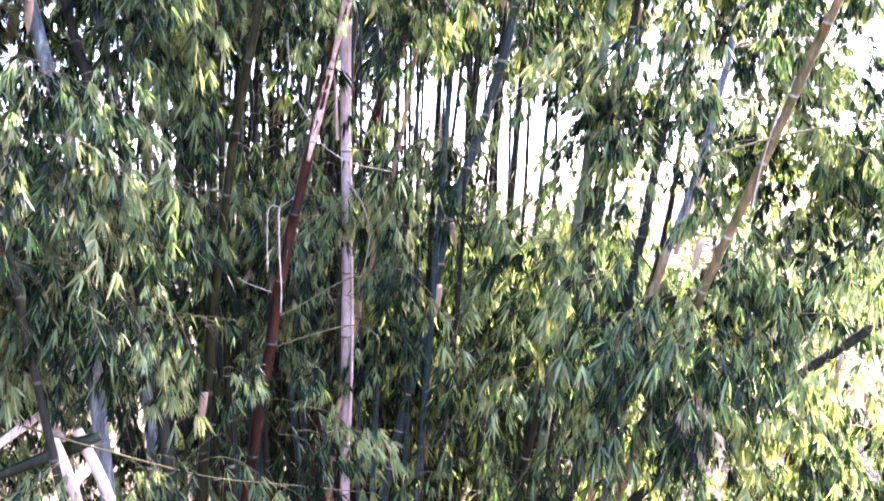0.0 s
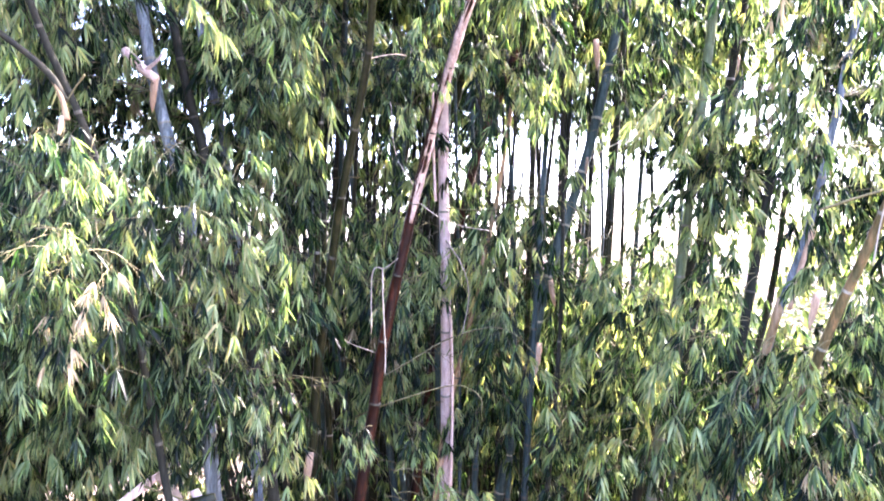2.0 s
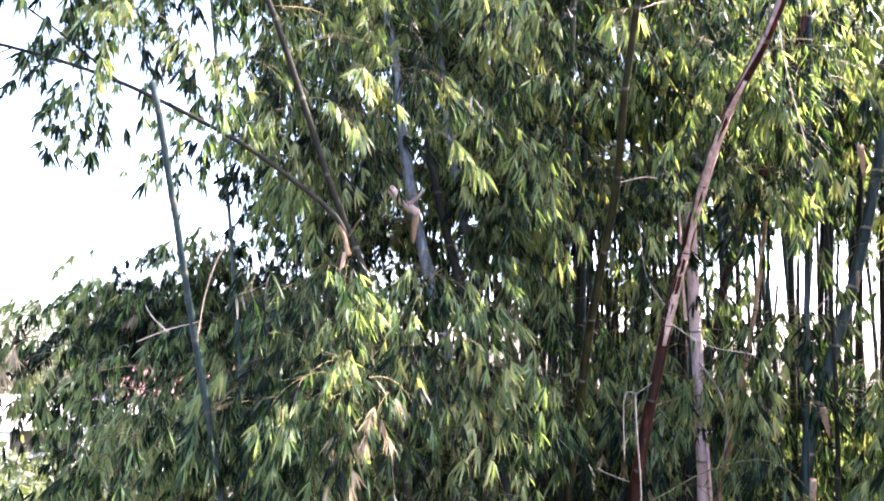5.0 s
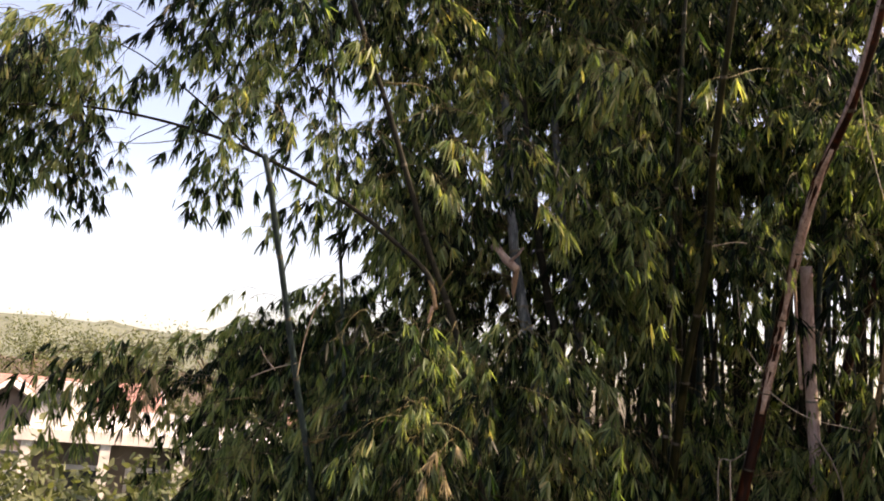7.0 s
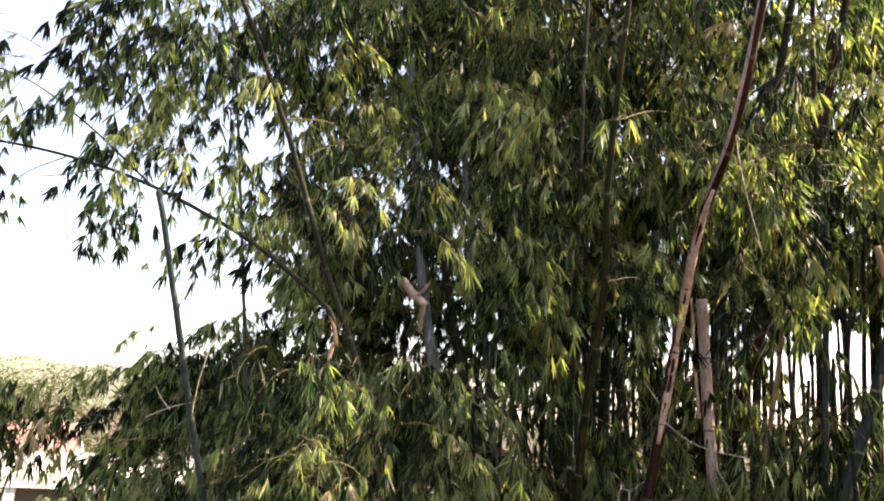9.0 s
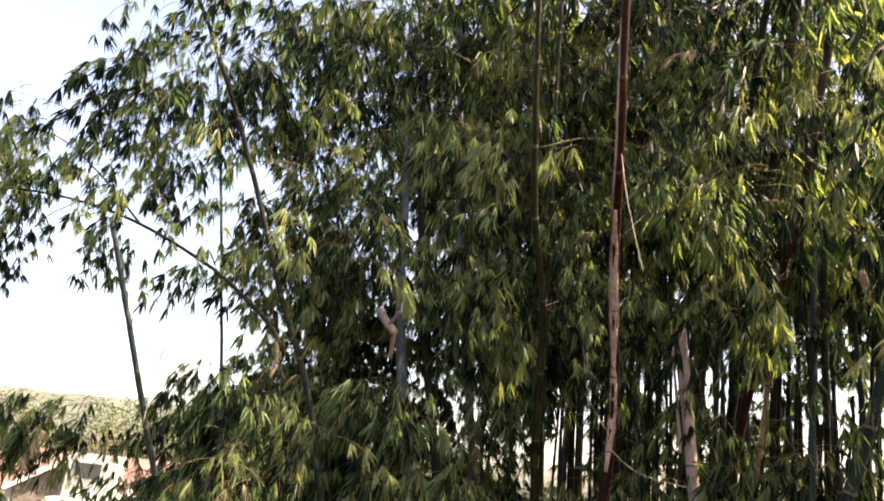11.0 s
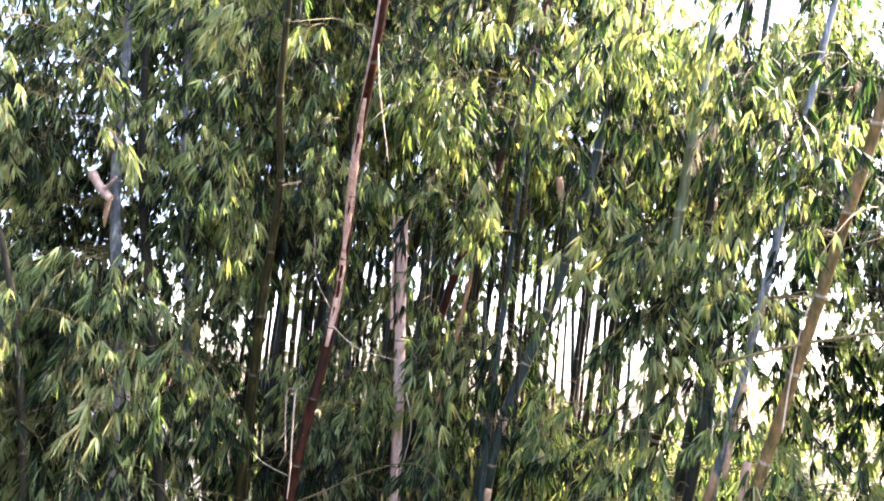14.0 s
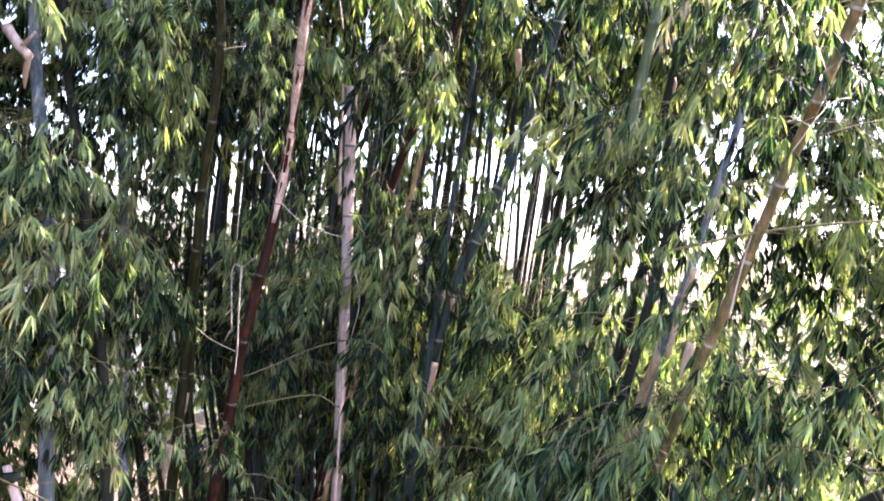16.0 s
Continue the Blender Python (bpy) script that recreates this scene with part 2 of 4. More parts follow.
def twig(th, points, r0, r1, skin, name="branch", label="", steps=8, sides=5):
    base = np.array(th.location)
    p = smooth_path(points, steps)
    sh = Shape()
    sh.tube(p - base, np.linspace(r0, r1, len(p)), sides)
    return part(name, sh.mesh(name, [skin]), th, label)


white, white_path = culm([(-0.74, 5.997, 0), (-0.622, 5.354, 2.99), (-0.507, 4.799, 5.46), (-0.491, 4.631, 6.323), (-0.451, 4.405, 7.212)], 0.050, 0.045, DEAD, NODE, "dead pale grey-pink bamboo cane with a split broken top", 0.44, 14, True)
RED_R0, RED_R1 = 0.059, 0.012
red, red_path = culm([(-1.587, 4.471, 0), (-1.179, 4.057, 2.923), (-0.857, 3.798, 4.619), (-0.757, 3.717, 5.14), (-0.430, 3.497, 6.31), (0.02, 2.831, 7.262), (0.395, 2.316, 7.686), (0.649, 1.962, 8.181), (0.996, 1.505, 9.044), (1.305, 1.142, 10.034)], RED_R0, RED_R1, RED, NODE_DARK, "reddish-brown dying bamboo cane with pale peeled strips", 0.40, 12)
green, green_path = culm([(-1.84, 4.525, 0), (-1.389, 3.919, 4.366), (-1.19, 3.658, 5.383), (-0.933, 3.303, 6.243), (-0.636, 2.95, 7.072), (-0.472, 2.614, 7.619), (-0.155, 2.174, 8.544), (0.195, 1.733, 9.672)], 0.056, 0.009, GREEN, NODE_DARK, "slender leaning olive-green bamboo cane", 0.42, 12)
blue, blue_path = culm([(-0.81, 6.028, 0), (-0.438, 5.75, 2.2), (-0.037, 5.438, 3.911), (0.133, 5.22, 4.516), (0.345, 5.029, 5.547), (0.719, 5.129, 6.765), (1.03, 5.196, 8.235), (1.355, 5.166, 10.561)], 0.057, 0.035, BLUE, NODE, "thick blue-green waxy bamboo cane", 0.36, 12)
culm([(-1.367, 5.984, 0), (-0.983, 5.633, 3.515), (-0.425, 5.22, 6.284), (0.101, 4.986, 7.664), (0.527, 4.804, 9.028), (0.947, 4.648, 10.84)], 0.052, 0.03, RED, NODE_DARK, "dark reddish bamboo cane deep in the clump")
tanr, tanr_path = culm([(1.05, 5.6, 0), (1.75, 4.65, 3.0), (2.247, 3.922, 5.0), (2.538, 3.533, 6.0), (2.83, 3.144, 7.0), (3.121, 2.755, 8.0), (3.413, 2.366, 9.0), (3.70, 1.98, 10.0)], 0.041, 0.022, OLIVE, NODE, "leaning tan and olive bamboo cane in the sun", 0.40, 12)
bluegrey, bluegrey_path = culm([(1.4, 5.9, 0), (1.8, 5.1, 3.123), (2.05, 4.35, 5.118), (2.271, 4.03, 6.055), (2.518, 4.0, 7.254), (2.752, 4.0, 8.407), (3.0, 4.0, 9.5), (3.3, 4.0, 10.6)], 0.038, 0.016, GREY, NODE, "blue-grey bamboo cane with a pinkish dry sheath")
smooth_tan_path = culm([(0.948, 5.049, 0), (1.372, 4.658, 2.326), (1.675, 4.428, 3.668), (1.938, 4.313, 4.774), (2.12, 4.22, 5.5)], 0.055, 0.03, TAN, NODE, "tan bamboo cane with a smooth pale skin")[1]
culm([(0.849, 5.151, 0), (1.294, 4.799, 2.537), (1.651, 4.61, 4.043), (1.861, 4.558, 4.95), (2.118, 4.465, 6.564)], 0.06, 0.03, SHADE_DARK, NODE_DARK, "dark shaded bamboo cane beside a tan one")
far_leaner_path = culm([(0.649, 5.355, 0), (1.886, 4.815, 3.039), (2.692, 4.602, 3.972), (3.558, 4.551, 4.712), (4.739, 4.385, 5.624), (5.653, 4.241, 6.216)], 0.055, 0.03, SHADE_DARK, NODE_DARK, "dark bamboo cane leaning far out over the leaves")[1]
stubbed, stubbed_path = culm([(-1.55, 3.457, 0), (-1.765, 3.04, 4.25), (-1.87, 2.948, 5.897), (-2.203, 2.965, 7.127), (-2.53, 3.082, 8.758), (-2.916, 3.188, 10.591)], 0.062, 0.026, GREY, NODE, "grey-blue bamboo pole with a broken side stub", 0.36, 12)
culm([(-1.193, 3.608, 0), (-1.418, 3.24, 4.197), (-1.766, 3.097, 6.117), (-2.059, 3.079, 7.234), (-2.388, 3.141, 8.76), (-2.616, 3.207, 10.184)], 0.05, 0.022, SHADE_DARK, NODE_DARK, "thin dark brown bamboo cane close to a grey pole")
culm([(-1.691, 4.27, 0), (-1.944, 3.748, 5.75), (-2.211, 3.604, 7.669), (-2.513, 3.626, 9.902), (-2.704, 3.668, 11.021)], 0.045, 0.024, GREY, NODE, "thin grey-blue bamboo pole among leaves")
left_pole, left_pole_path = culm([(-3.45, 3.6, 0), (-3.02, 2.5, 3.0), (-2.629, 1.617, 5.0), (-2.42, 1.12, 6.0), (-2.21, 0.63, 7.0), (-2.18, 0.53, 7.2)], 0.030, 0.017, BLUE, NODE_DARK, "slim blue-grey bamboo pole against the sky", 0.34, 8)
culm([(-3.1, 3.3, 0), (-2.98, 2.6, 3.0), (-2.87, 2.096, 5.0), (-2.80, 1.76, 6.5), (-2.739, 1.416, 8.0), (-2.70, 1.2, 8.8)], 0.020, 0.010, BLUE, NODE_DARK, "thin bluish bamboo pole against the sky", 0.34, 8)
dark_left, _ = culm([(-1.45, 3.4, 0), (-1.66, 2.6, 3.5), (-1.86, 2.09, 6.0), (-2.06, 1.75, 7.0), (-2.27, 1.41, 8.0), (-2.52, 1.02, 9.0), (-2.84, 0.57, 10.0)], 0.031, 0.014, SHADE_DARK, NODE_DARK, "dark curved bamboo cane with brown dry sheaths")
straight, straight_path = culm([(0.853, 5.555, 0), (1.36, 5.248, 4.487), (1.72, 5.128, 7.517), (1.90, 5.346, 9.047), (2.16, 5.524, 11.284)], 0.048, 0.038, LIME, NODE, "straight light green bamboo cane", 0.40, 12)
culm([(0.862, 6.262, 0), (1.616, 6.076, 5.036), (2.168, 6.014, 7.865), (2.261, 6.047, 9.082), (2.483, 6.034, 11.105)], 0.045, 0.026, BLUE, NODE, "slim blue-green bamboo cane behind leaves")
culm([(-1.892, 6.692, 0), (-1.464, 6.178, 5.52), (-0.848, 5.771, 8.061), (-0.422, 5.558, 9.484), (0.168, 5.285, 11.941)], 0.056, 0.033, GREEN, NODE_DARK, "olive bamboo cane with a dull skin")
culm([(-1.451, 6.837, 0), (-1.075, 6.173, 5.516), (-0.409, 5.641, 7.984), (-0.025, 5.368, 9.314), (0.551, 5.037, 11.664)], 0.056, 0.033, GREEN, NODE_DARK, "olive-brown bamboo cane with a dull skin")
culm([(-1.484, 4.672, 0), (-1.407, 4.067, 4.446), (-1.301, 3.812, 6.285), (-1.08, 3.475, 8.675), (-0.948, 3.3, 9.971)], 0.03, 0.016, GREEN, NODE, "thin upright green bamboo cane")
pale_noded_path = culm([(0.557, 6.164, 0), (1.152, 5.657, 3.548), (1.5, 5.4, 5.365), (1.719, 5.306, 6.107), (1.89, 5.247, 7.146), (2.201, 5.027, 9.228)], 0.052, 0.03, SHADE_DARK, NODE, "dark green bamboo cane with pale nodes")[1]
culm([(-1.578, 5.279, 0), (-1.596, 4.748, 4.992), (-1.559, 4.585, 7.008), (-1.497, 4.344, 9.527)], 0.04, 0.02, GREEN, NODE, "upright green-brown bamboo cane")
culm([(-1.018, 5.576, 0), (-0.654, 5.113, 3.686), (-0.338, 4.978, 5.145), (-0.053, 4.905, 6.405), (0.107, 4.847, 7.413)], 0.034, 0.016, TAN, NODE_DARK, "thin dry brown bamboo cane leaning behind a pale one")
# back canes, mostly in skins darkened to stand for shade
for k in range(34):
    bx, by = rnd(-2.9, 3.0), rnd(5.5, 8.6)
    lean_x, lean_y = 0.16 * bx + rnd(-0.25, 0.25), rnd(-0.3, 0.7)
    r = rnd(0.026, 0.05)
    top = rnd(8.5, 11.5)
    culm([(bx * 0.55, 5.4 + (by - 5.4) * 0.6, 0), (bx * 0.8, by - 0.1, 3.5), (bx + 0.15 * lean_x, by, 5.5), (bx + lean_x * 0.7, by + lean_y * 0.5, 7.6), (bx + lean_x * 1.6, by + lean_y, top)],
         r, r * 0.5, random.choice((SHADE_DARK, SHADE_DARK, BLUE, GREEN)), NODE_DARK, "bamboo cane at the back of the clump, darkened for shade", 0.4, 7)

# dense near-black canes added as the dark hollow seen through the leaves
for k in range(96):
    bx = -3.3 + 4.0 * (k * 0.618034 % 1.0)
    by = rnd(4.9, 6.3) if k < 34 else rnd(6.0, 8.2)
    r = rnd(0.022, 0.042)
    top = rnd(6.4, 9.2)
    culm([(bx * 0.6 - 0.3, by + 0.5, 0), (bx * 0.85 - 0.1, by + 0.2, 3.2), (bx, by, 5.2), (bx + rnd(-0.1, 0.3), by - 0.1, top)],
         r, r * 0.5, random.choice((SHADE_DARK, SHADE_DARK, SHADE_DARK, BLUE)), NODE_DARK, "bamboo cane inside the clump, shade put into its colour", 0.4, 7)

for k in range(22):
    bx, by = -6.2 + 0.13 * k + rnd(-0.15, 0.15), rnd(2.6, 4.8)
    r = rnd(0.016, 0.026)
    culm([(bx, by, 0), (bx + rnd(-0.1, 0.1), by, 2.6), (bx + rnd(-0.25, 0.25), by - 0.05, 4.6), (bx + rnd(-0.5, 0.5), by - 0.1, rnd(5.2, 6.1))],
         r, r * 0.4, random.choice((SHADE_DARK, GREEN)), NODE_DARK, "slim young bamboo cane in the low thicket", 0.32, 6)

# pale splinter of the broken cane and the peeled strips on the red one
twig(white, [(-0.559, 4.614, 6.272), (-0.561, 4.54, 6.693), (-0.542, 4.419, 7.233)], 0.016, 0.010, DEAD, "splinter", "pale splinter split from the cane")
twig(white, [(-0.45, 4.749, 5.285), (-0.451, 4.828, 4.58), (-0.503, 5.01, 3.679)], 0.012, 0.014, DEAD, "splinter")


def peeled_strip(th, path, z0, z1, width, toward):
    """A strip of bare pale wood along a cane, set slightly proud of the skin."""
    base = np.array(th.location)
    sh = Shape()
    zs = np.linspace(z0, z1, 16)
    along = np.concatenate([[0], np.cumsum(np.linalg.norm(np.diff(path, axis=0), axis=1))])
    along = along / along[-1]
    t = np.array(toward, float)
    rows = []
    for i, z in enumerate(zs):
        p = np.array([np.interp(z, path[:, 2], path[:, k]) for k in range(3)])
        d = np.array([np.interp(z + 0.1, path[:, 2], path[:, k]) for k in range(3)]) - p
        d /= np.linalg.norm(d)
        n = t - d * t.dot(d)
        n /= np.linalg.norm(n)
        s = np.cross(d, n)
        r = RED_R0 + (RED_R1 - RED_R0) * float(np.interp(z, path[:, 2], along)) ** 1.3 + 0.002
        w = width * (0.25 + 0.75 * math.sin(math.pi * (i + 0.4) / 16.2)) * rnd(0.85, 1.15)
        rows.append([p - base + (n * math.cos(a) + s * math.sin(a)) * r for a in (-w, -w * 0.4, w * 0.4, w)])
    for row in rows:
        sh.v += [tuple(q) for q in row]
    for i in range(15):
        for k in range(3):
            a = i * 4 + k
            sh.f.append((a, a + 1, a + 5, a + 4))
            sh.m.append(0)
    ob = part("peeled_strip", sh.mesh("peeled_strip", [PALE_STRIP]), th, "bare pale wood strip")
    sol = ob.modifiers.new("thick", "SOLIDIFY")
    sol.thickness = 0.004
    return ob


peeled_strip(red, red_path, 6.05, 6.75, 0.95, (0.45, -0.88, 0))
peeled_strip(red, red_path, 6.70, 7.50, 1.05, (0.40, -0.9, -0.3))
peeled_strip(red, red_path, 7.45, 8.25, 0.5, (-0.55, -0.8, -0.3))

# the bare twigs that stand out
twig(red, [(-0.837, 3.682, 5.23), (-0.784, 3.535, 5.677), (-0.683, 3.512, 5.715), (-0.581, 3.487, 5.784)], 0.006, 0.003, PALE_TWIG)
twig(red, [(-0.703, 3.522, 5.716), (-0.705, 3.548, 5.424), (-0.693, 3.565, 5.121), (-0.699, 3.575, 4.949)], 0.007, 0.005, PALE_TWIG, "branch", "pale hanging dead twig")
twig(red, [(-1.063, 3.966, 4.538), (-0.738, 3.945, 4.676), (-0.322, 3.983, 4.806), (-0.15, 3.982, 4.794), (-0.06, 3.985, 4.713), (-0.061, 3.992, 4.591)], 0.007, 0.003, TWIG)
twig(red, [(-0.839, 3.804, 4.862), (-0.634, 3.927, 4.978), (-0.358, 4.066, 5.145), (-0.023, 4.056, 5.253), (0.179, 4.056, 5.211), (0.339, 4.063, 5.058)], 0.007, 0.003, TWIG)
twig(red, [(-0.818, 3.731, 5.08), (-0.99, 3.668, 5.149), (-1.091, 3.614, 5.228)], 0.0038, 0.002, PALE_TWIG)
twig(red, [(-0.496, 3.501, 6.23), (-0.224, 3.508, 6.045), (0.08, 3.61, 5.977)], 0.0038, 0.002, PALE_TWIG)
twig(red, [(-0.475, 3.497, 6.31), (-0.585, 3.435, 6.531), (-0.602, 3.365, 6.882)], 0.0038, 0.002, PALE_TWIG)
twig(red, [(0.416, 2.294, 7.725), (0.443, 2.33, 7.423), (0.511, 2.392, 7.021)], 0.0038, 0.002, PALE_TWIG, "branch", "pale hanging dead twig")
twig(white, [(-0.466, 4.612, 5.936), (-0.317, 4.54, 5.728), (-0.258, 4.554, 5.475), (-0.322, 4.574, 5.122)], 0.008, 0.003, PALE_TWIG)
twig(white, [(-0.463, 4.617, 6.21), (-0.109, 4.614, 6.187), (0.246, 4.709, 6.229), (0.499, 4.708, 6.186)], 0.006, 0.002, TWIG)
twig(blue, [(0.294, 5.052, 5.498), (0.22, 5.171, 6.113), (0.334, 5.209, 6.317), (0.599, 5.191, 6.587), (1.046, 5.172, 6.835), (1.268, 5.174, 6.752), (1.519, 5.185, 6.508), (1.769, 5.199, 6.202)], 0.009, 0.003, PALE_TWIG, "branch", "pale bare arching branch")
twig(blue, [(1.046, 5.173, 6.825), (1.033, 5.14, 6.509), (0.989, 5.107, 6.204)], 0.004, 0.002, PALE_TWIG)
twig(tanr, [(2.171, 3.42, 6.096), (2.518, 3.42, 6.21), (2.861, 3.42, 6.293), (3.26, 3.42, 6.355), (3.665, 3.42, 6.415)], 0.010, 0.005, TWIG)
twig(tanr, [(2.50, 3.50, 5.75), (2.54, 3.46, 6.05), (2.60, 3.40, 6.35), (2.70, 3.38, 6.62)], 0.006, 0.003, PALE_TWIG)
twig(green, [(-0.636, 2.95, 7.072), (-0.424, 2.897, 7.077), (-0.223, 2.848, 7.002)], 0.0038, 0.002, PALE_TWIG)
twig(dark_left, [(-1.86, 1.69, 6.60), (-1.93, 1.65, 6.74), (-2.10, 1.54, 6.91), (-2.44, 1.34, 7.18), (-3.0, 0.98, 7.50), (-3.55, 0.66, 7.70), (-4.1, 0.32, 7.81), (-4.6, 0.03, 7.83), (-5.4, -0.42, 7.78)], 0.019, 0.005, SHADE_DARK, "branch", "dark drooping branch reaching into the sky", 12, 8)
twig(dark_left, [(-1.84, 1.68, 6.50), (-1.87, 1.67, 6.62), (-1.92, 1.66, 6.72)], 0.016, 0.011, TAN, "branch", "orange-brown broken stub")
twig(dark_left, [(-1.805, 1.766, 6.753), (-1.907, 1.773, 6.633), (-2.01, 1.785, 6.452)], 0.006, 0.002, TWIG)
twig(dark_left, [(-3.0, 0.98, 7.50), (-3.6, 0.75, 8.0), (-4.2, 0.5, 8.4), (-4.9, 0.2, 8.6)], 0.009, 0.003, SHADE_DARK, "branch", "", 8, 6)
twig(dark_left, [(-3.55, 0.66, 7.70), (-3.8, 0.5, 7.55), (-3.95, 0.4, 7.3)], 0.005, 0.002, SHADE_DARK)
twig(dark_left, [(-3.29, 0.82, 7.62), (-3.7, 0.6, 7.56), (-4.1, 0.4, 7.58)], 0.005, 0.002, TWIG)
twig(left_pole, [(-2.3, 0.85, 6.55), (-2.26, 0.82, 6.62), (-2.2, 0.8, 6.66)], 0.006, 0.003, SHADE_DARK)
twig(left_pole, [(-2.1, 1.0, 6.5), (-2.2, 1.02, 6.4), (-2.3, 1.05, 6.22), (-2.34, 1.06, 6.02)], 0.005, 0.002, PALE_TWIG)
twig(left_pole, [(-2.85, 1.1, 6.0), (-2.6, 1.08, 6.06), (-2.34, 1.06, 6.1)], 0.005, 0.002, PALE_TWIG)
twig(left_pole, [(-2.6, 1.09, 6.05), (-2.72, 1.09, 6.13), (-2.8, 1.1, 6.2)], 0.004, 0.002, PALE_TWIG)
twig(stubbed, [(-1.871, 2.402, 4.408), (-1.516, 2.611, 4.224), (-0.959, 2.922, 3.973), (-0.501, 3.332, 3.789), (-0.043, 3.742, 3.605)], 0.007, 0.003, TWIG)

# the broken stub on the grey pole, with its twig and loose bark
twig(stubbed, [(-2.305, 2.822, 7.181), (-2.185, 2.816, 7.068), (-2.064, 2.82, 6.976)], 0.036, 0.030, DEAD, "stub", "pale broken side stub", 4, 8)
twig(stubbed, [(-2.145, 2.808, 7.037), (-2.043, 2.783, 7.085), (-1.992, 2.78, 7.135)], 0.016, 0.009, DEAD, "stub", "", 4, 6)


def sheath(th, p, size, turn, label="dry tan papery culm sheath"):
    sh = Shape()
    rows = 6
    for i in range(rows + 1):
        u = i / rows
        w = 0.17 * (1 - u) ** 0.8 * (0.6 + u) + 0.006
        for k in range(4):
            a = (k / 3 - 0.5) * 2.2
            sh.v.append((math.sin(a) * w * size, -math.cos(a) * w * 0.6 * size + 0.1 * u * u * size, -u * size))
    for i in range(rows):
        for k in range(3):
            a = i * 4 + k
            sh.f.append((a, a + 1, a + 5, a + 4))
            sh.m.append(0)
    base = Vector(th.location)
    ob = part("sheath", sh.mesh("sheath", [SHEATH]), th, label, Matrix.Translation(Vector(p) - base) @ pose(0, 0, 0, rnd(-15, 15), rnd(-15, 15), turn))
    ob.modifiers.new("thick", "SOLIDIFY").thickness = 0.002
    return ob


sheath(stubbed, (-2.074, 2.829, 6.997), 0.24, 10)
sheath(blue, (0.289, 4.997, 5.039), 0.28, 20)
sheath(blue, (0.395, 4.975, 5.594), 0.24, -20)
sheath(blue, (0.776, 4.777, 7.626), 0.26, 30)
twig(bluegrey, [(2.165, 4.19, 5.42), (2.215, 4.09, 5.72), (2.285, 3.99, 6.02)], 0.018, 0.022, SHEATH, "sheath", "pinkish dry sheath along the cane", 6, 8)
sheath(bluegrey, (2.31, 4.03, 5.55), 0.26, 0)
sheath(green, (-1.381, 3.842, 4.281), 0.3, 10)
sheath(dark_left, (-1.86, 1.67, 6.52), 0.12, 60)
for k in range(9):
    th, path = random.choice(CULMS[:26])
    z = rnd(4.0, 8.6)
    sheath(th, on_path(path, z) + np.array((rnd(-0.04, 0.04), -0.05, 0)), rnd(0.13, 0.22), rnd(-60, 60))

# a snapped cane folded over, low at the front
snap = thing("broken_bamboo", (-1.75, 2.4, 0), "snapped pale bamboo cane folded into flat splintered pieces", "bamboo", "bamboo clump")
def flat_piece(a, b, width, thick, skin):
    a, b = Vector(a) - snap.location, Vector(b) - snap.location
    d = (b - a).normalized()
    s = d.cross(Vector((0.2, -1, 0.3))).normalized()
    n = d.cross(s)
    sh = Shape()
    for i in range(9):
        u = i / 8
        p = a.lerp(b, u) + n * 0.02 * math.sin(3.1 * u)
        w = width * (0.8 + 0.2 * math.sin(5 * u + width * 90)) * (0.5 if i == 8 else 1)
        for k in range(5):
            v = k / 4 - 0.5
            sh.v.append(tuple(p + s * (v * w) + n * (0.35 * w * v * v)))
    for i in range(8):
        for k in range(4):
            q = i * 5 + k
            sh.f.append((q, q + 1, q + 6, q + 5))
            sh.m.append(0)
    ob = part("cane_piece", sh.mesh("cane_piece", [skin]), snap)
    ob.modifiers.new("thick", "SOLIDIFY").thickness = thick


flat_piece((-2.839, 2.351, 3.705), (-1.868, 2.603, 4.44), 0.085, 0.012, DEAD)
flat_piece((-1.899, 2.574, 4.428), (-1.729, 2.591, 4.265), 0.06, 0.012, SHEATH)
flat_piece((-1.769, 2.529, 4.303), (-1.493, 2.547, 3.552), 0.075, 0.012, DEAD)
flat_piece((-1.667, 2.627, 4.328), (-1.35, 2.697, 3.559), 0.07, 0.012, DEAD)
flat_piece((-2.685, 2.496, 3.813), (-1.516, 2.607, 4.305), 0.10, 0.02, GREEN)
sh = Shape()
sh.tube(smooth_path([(0.15, 0.1, 0), (0.1, 0.08, 2.0), (0.09, 0.07, 3.85)], 8), np.linspace(0.05, 0.045, 17), 9)
part("culm", sh.mesh("culm", [SHADE_DARK]), snap)


